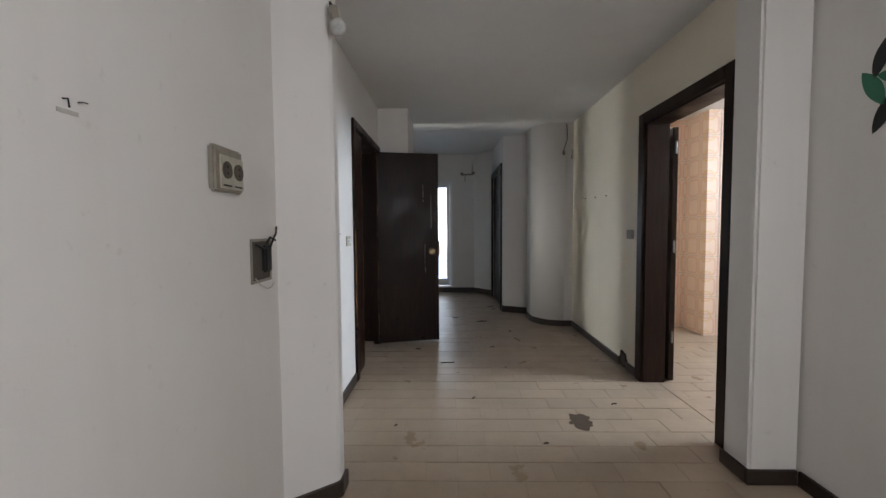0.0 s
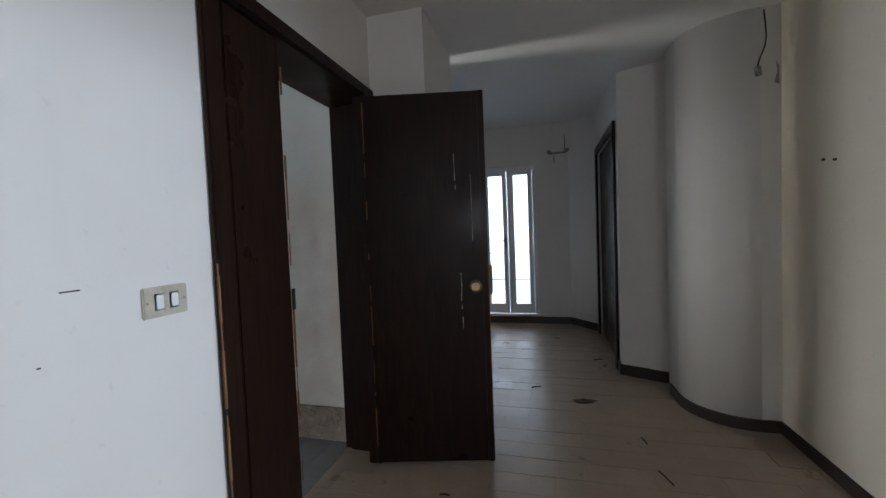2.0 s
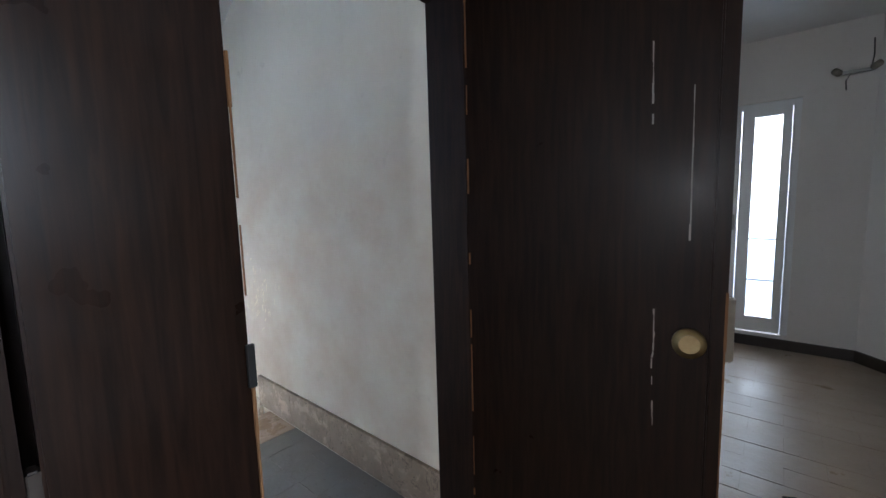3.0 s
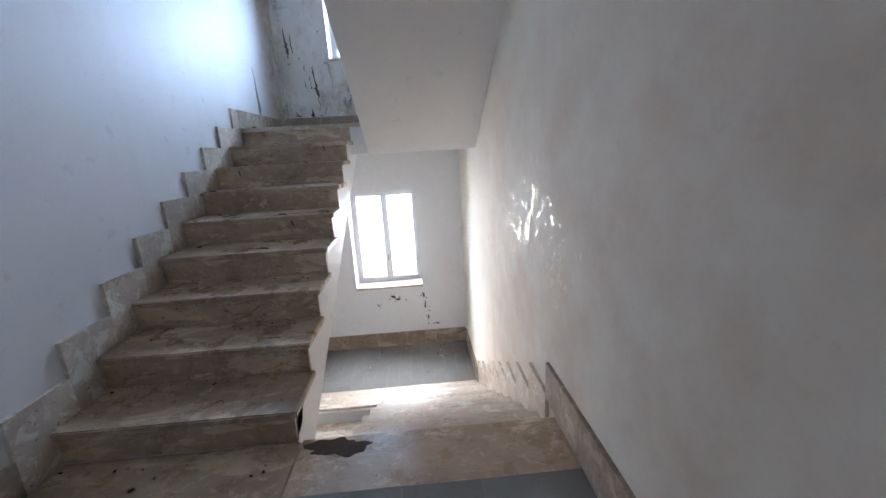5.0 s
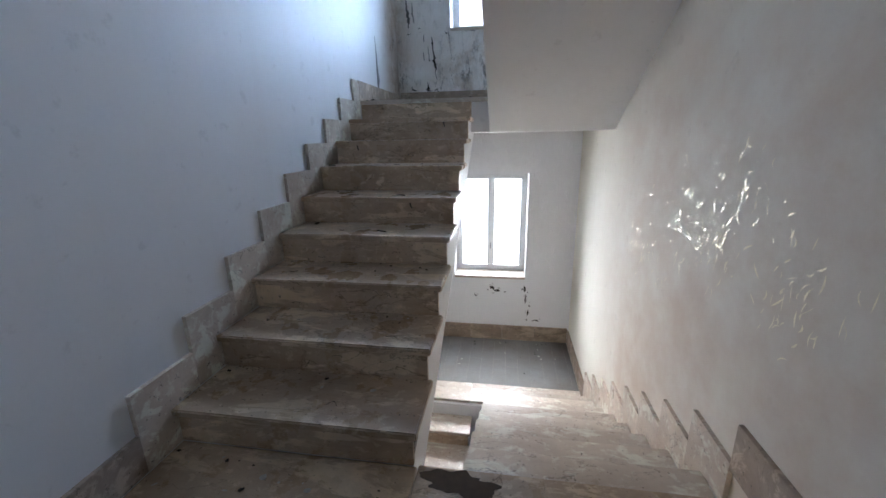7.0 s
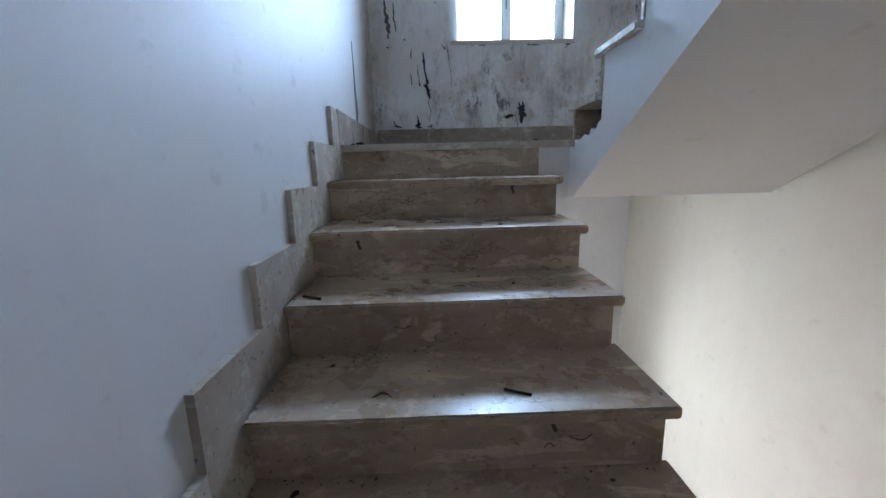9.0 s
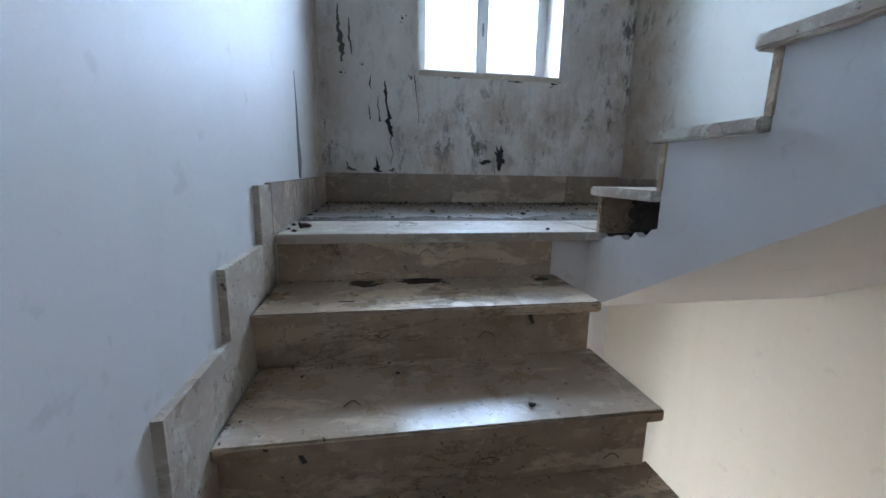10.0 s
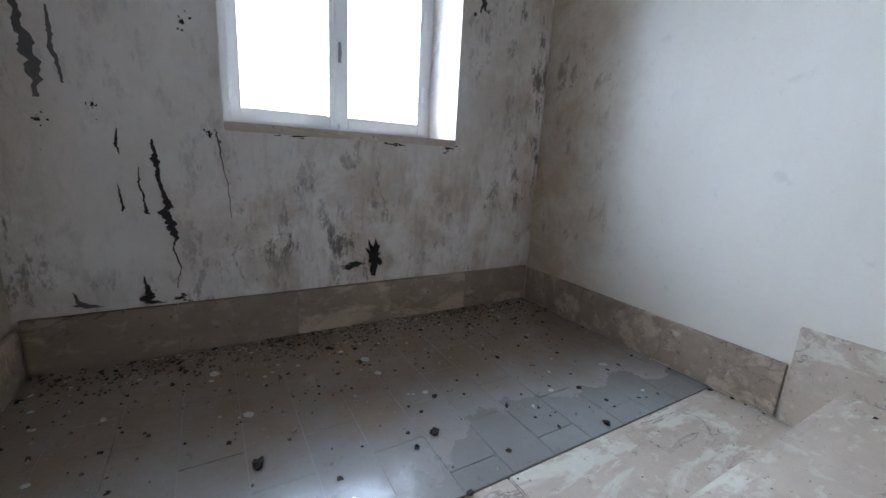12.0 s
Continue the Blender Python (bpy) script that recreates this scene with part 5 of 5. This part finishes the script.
for i in range(200):
    # thickest along the foot of the end wall
    d = abs(rng.gauss(0, 0.16)) if i < 130 else rng.uniform(0.1, 1.1)
    drop(XE + 0.035 + min(d, 1.1), rng.uniform(YL + 0.05, YR - 0.06), TOP + 0.001, rng.uniform(0.25, 0.9), rng.random() < 0.35)
for i in range(24):
    drop(rng.uniform(XE + 0.05, -4.95), rng.choice((YR - 0.045, YL + 0.045)) + rng.uniform(-0.012, 0.012), TOP + 0.001, rng.uniform(0.3, 0.9), rng.random() < 0.2)
for x, y, s, pale in ((-5.58, 2.93, 1.9, False), (-6.0, 3.366, 1.5, True), (-5.88, 3.378, 1.6, True), (-6.12, 2.84, 1.3, True), (-5.816, 2.928, 1.2, True), (-5.553, 4.254, 1.5, True), (-5.46, 3.778, 0.9, True), (-5.49, 3.408, 1.2, False), (-5.02, 2.36, 1.9, False), (-4.93, 3.30, 0.9, False), (-4.93, 2.34, 0.8, False)):
    drop(x, y, TOP + 0.001, s, pale)
for k in range(1, 9):
    for j in range(rng.randint(3, 6)):
        x = N1 - (k - 1) * GO - (rng.uniform(0.05, 0.27) if j > 1 else rng.uniform(0.25, 0.295))
        drop(x, rng.uniform(YL + 0.06, 3.28), k * RISE + 0.001, rng.uniform(0.3, 0.9), rng.random() < 0.25)
for i in range(16):
    drop(rng.uniform(-2.33, -2.1), rng.uniform(YL + 0.05, 3.28), 0.001, rng.uniform(0.3, 0.8), rng.random() < 0.3)
for x, y, s in ((-2.25, 2.75, 1.6), (-2.22, 2.95, 1.3)):
    drop(x, y, 0.001, s, True)
for i in range(26):
    drop(XE + 0.04 + abs(rng.gauss(0, 0.35)), rng.uniform(3.0, YR - 0.06), LOW + 0.001, rng.uniform(0.4, 1.2), rng.random() < 0.35)
for k in range(1, 6):
    for j in range(3):
        drop(XT + (k - 1) * GO + rng.uniform(0.03, 0.28), rng.uniform(3.52, YR - 0.06), TOP + k * RISE + 0.001, rng.uniform(0.3, 0.7))


def crumbs():
    """Fine grit too small to count, thickest along the foot of the end wall."""
    grit = random.Random(21)
    bm = bmesh.new()
    for i in range(2400):
        x = XE + 0.025 + (abs(grit.gauss(0, 0.11)) if i % 3 else abs(grit.gauss(0, 0.42)))
        y, r = grit.uniform(YL + 0.03, YR - 0.03), grit.uniform(0.002, 0.010) * grit.uniform(0.4, 1.0)
        if x > -5.25:
            continue
        turn = grit.uniform(0, 6.28)
        base = [bm.verts.new((x + r * grit.uniform(0.6, 1.5) * math.cos(turn + k * 1.571), y + r * grit.uniform(0.6, 1.5) * math.sin(turn + k * 1.571), TOP)) for k in range(4)]
        tip = bm.verts.new((x + grit.uniform(-0.3, 0.3) * r, y, TOP + r * grit.uniform(0.6, 1.4)))
        for k in range(4):
            bm.faces.new((base[k], base[(k + 1) % 4], tip))
    return bm


def grit_material():
    m, nt, b = material("mixed plaster grit", 0.95)
    geo = nt.nodes.new("ShaderNodeNewGeometry")
    link(nt, ramp(nt, geo.outputs["Random Per Island"], (0.0, (0.035, 0.028, 0.02)), (0.7, (0.13, 0.10, 0.07)), (1.0, (0.46, 0.41, 0.34))), b.inputs["Base Color"])
    return m


def step_grit():
    """Dirt gathered where the treads meet the risers and along the skirting."""
    grit = random.Random(22)
    bm = bmesh.new()
    for k in range(1, 9):
        back = N1 - k * GO + 0.0
        for i in range(80):
            if i % 4:
                x, y = back - 0.028 + abs(grit.gauss(0, 0.012)), grit.choice((grit.uniform(YL + 0.03, 3.31), grit.gauss(2.42, 0.08)))
            else:
                x, y = back + grit.uniform(0.0, GO - 0.02), YL + 0.024 + abs(grit.gauss(0, 0.014))
            r = grit.uniform(0.001, 0.005) * grit.uniform(0.5, 1.0)
            turn = grit.uniform(0, 6.28)
            if not YL + 0.022 < y < 3.32:
                continue
            base = [bm.verts.new((x + r * grit.uniform(0.6, 1.6) * math.cos(turn + j * 1.571), y + r * grit.uniform(0.6, 1.6) * math.sin(turn + j * 1.571), k * RISE)) for j in range(4)]
            tip = bm.verts.new((x, y, k * RISE + r * grit.uniform(0.5, 1.1)))
            for j in range(4):
                bm.faces.new((base[j], base[(j + 1) % 4], tip))
    return bm


GRIT = grit_material()
solid("step_grit", step_grit(), GRIT, "dark dirt gathered along the backs of the treads", "grit", "stuff")
# thin curled fibres and roots stuck to risers and treads
fib = random.Random(41)
for k in range(1, 9):
    for j in range(3):
        y, ln, bow = fib.uniform(2.42, 3.22), fib.uniform(0.02, 0.06), fib.uniform(-0.02, 0.02)
        on_riser = j < 2
        pts = []
        for i in range(6):
            u = i / 5 - 0.5
            v = bow * math.sin(math.pi * (u + 0.5)) * 1.4
            if on_riser:
                pts.append((N1 - 0.0315 - k * GO + 0.03 - 0.0285, y + u * ln, k * RISE + 0.06 + fib.uniform(-0.002, 0.002) + v + 0.03 * ((j + k) % 3 - 1)))
            else:
                pts.append((N1 - (k - 1) * GO - 0.15 + v + 0.03 * (k % 3), y + u * ln, k * RISE + 0.0018))
        solid("fibre", tube(pts, 0.0014, 5), BLACK, "thin dark curled fibre on the stone step", "fibre", group="fibres on the steps")
# chipped hollows under the nosings
for k, y in ((4, 3.02), (6, 2.45), (7, 3.1)):
    x = N1 - 0.03 - k * GO
    solid("riser_chip", prism([(y, (k + 1) * RISE - 0.036), (y + 0.016, (k + 1) * RISE - 0.037), (y + 0.013, (k + 1) * RISE - 0.052), (y + 0.022, (k + 1) * RISE - 0.07), (y + 0.012, (k + 1) * RISE - 0.074), (y + 0.004, (k + 1) * RISE - 0.056)], "x", x + 0.0003, x + 0.0022), HOLE, "small dark chip broken from a stone riser", "chip", group="chips in the risers")
solid("plaster_grit", crumbs(), GRIT, "fine dark and pale grit along the end wall", "grit", "stuff")
twig_at = [(-3.70, 2.95, 5), (-4.0, 2.35, 6), (-3.4, 2.9, 4)]
for x, y, k in twig_at:
    solid("twig", tube([(x - 0.02, y - 0.03, 0.004), (x, y, 0.006), (x + 0.012, y + 0.035, 0.004)], 0.004, 6), DEBRIS, "short dark twig on the stone step", "twig", group="litter on the stairs").location.z = k * RISE

# ---- floor tiles: running bond, long side across the hall ----


def tile_field(parent, x0, x1, y0, y1, top, long_x, mat, keep, sx=0.316, sy=0.155, gap=0.0025, name="floor_tile"):
    """Tiles as parts inside the stretch keep, the rest joined into one."""
    px, py, pz = parent.location
    full = mesh_of(name, boxes((gap, (sx if long_x else sy) - gap, gap, (sy if long_x else sx) - gap, -0.012, 0), bevel=0.0012), mat)
    rest = bmesh.new()
    a, b = (sx, sy) if long_x else (sy, sx)
    rows = int((y1 - y0) / sy) + 1 if long_x else int((x1 - x0) / sy) + 1
    for i in range(rows):
        v = (y0 if long_x else x0) + i * sy
        lim = y1 if long_x else x1
        u = (x0 if long_x else y0) - (sx / 2 if i % 2 else 0) - 0.07
        end = x1 if long_x else y1
        while u < end:
            q0, q1 = max(u, x0 if long_x else y0), min(u + sx, end)
            r0, r1 = v, min(v + sy, lim)
            u += sx
            if q1 - q0 < 0.02 or r1 - r0 < 0.02:
                continue
            row = (q0, q1, r0, r1) if long_x else (r0, r1, q0, q1)
            lift = random.uniform(-0.0012, 0.0012)
            whole = q1 - q0 > sx - 1e-4 and r1 - r0 > sy - 1e-4
            inside = keep[0] < (row[0] + row[1]) / 2 < keep[1] and keep[2] < (row[2] + row[3]) / 2 < keep[3]
            if inside:
                if whole:
                    o = new(name, full)
                else:
                    o = new(name, mesh_of(name, boxes((gap, row[1] - row[0] - gap, gap, row[3] - row[2] - gap, -0.012, 0)), mat))
                o.parent, o.location = parent, (row[0] - px, row[2] - py, top + lift - pz)
            else:
                box(rest, row[0] + gap - px, row[1] - gap - px, row[2] + gap - py, row[3] - gap - py, top - 0.012 + lift - pz, top + lift - pz)
    if len(rest.verts):
        tagged(part("floor_tiles", rest, mat, parent), kind="stuff")
    else:
        rest.free()


tile_field(hall_floor, XH - 0.25, XK + 0.115, -3.2, YF + 0.0, 0, True, HALL_TILE, (-0.65, 1.63, 1.55, 4.9), gap=0.0011)
tile_field(floor_kitchen, XK + 0.12, 4.84, 0.96, 5.02, 0, True, HALL_TILE, (0, 0, 0, 0), gap=0.0011)
for slab_ob, x0, x1, z in ((landing, -2.078, XD, 0), (landing_top, XE, -5.257, TOP), (landing_low, XE, -5.257, LOW)):
    px, py, pz = slab_ob.location
    part("grout_bed", boxes((x0, x1, YL + 0.02, YR - 0.02, z - 0.036, z - 0.0012)), PALE_GROUT, slab_ob)
    tile_field(slab_ob, x0, x1, YL + 0.02, YR - 0.02, z, slab_ob is not landing, GREY_TILE, (-9, 9, -9, 9), gap=0.001)
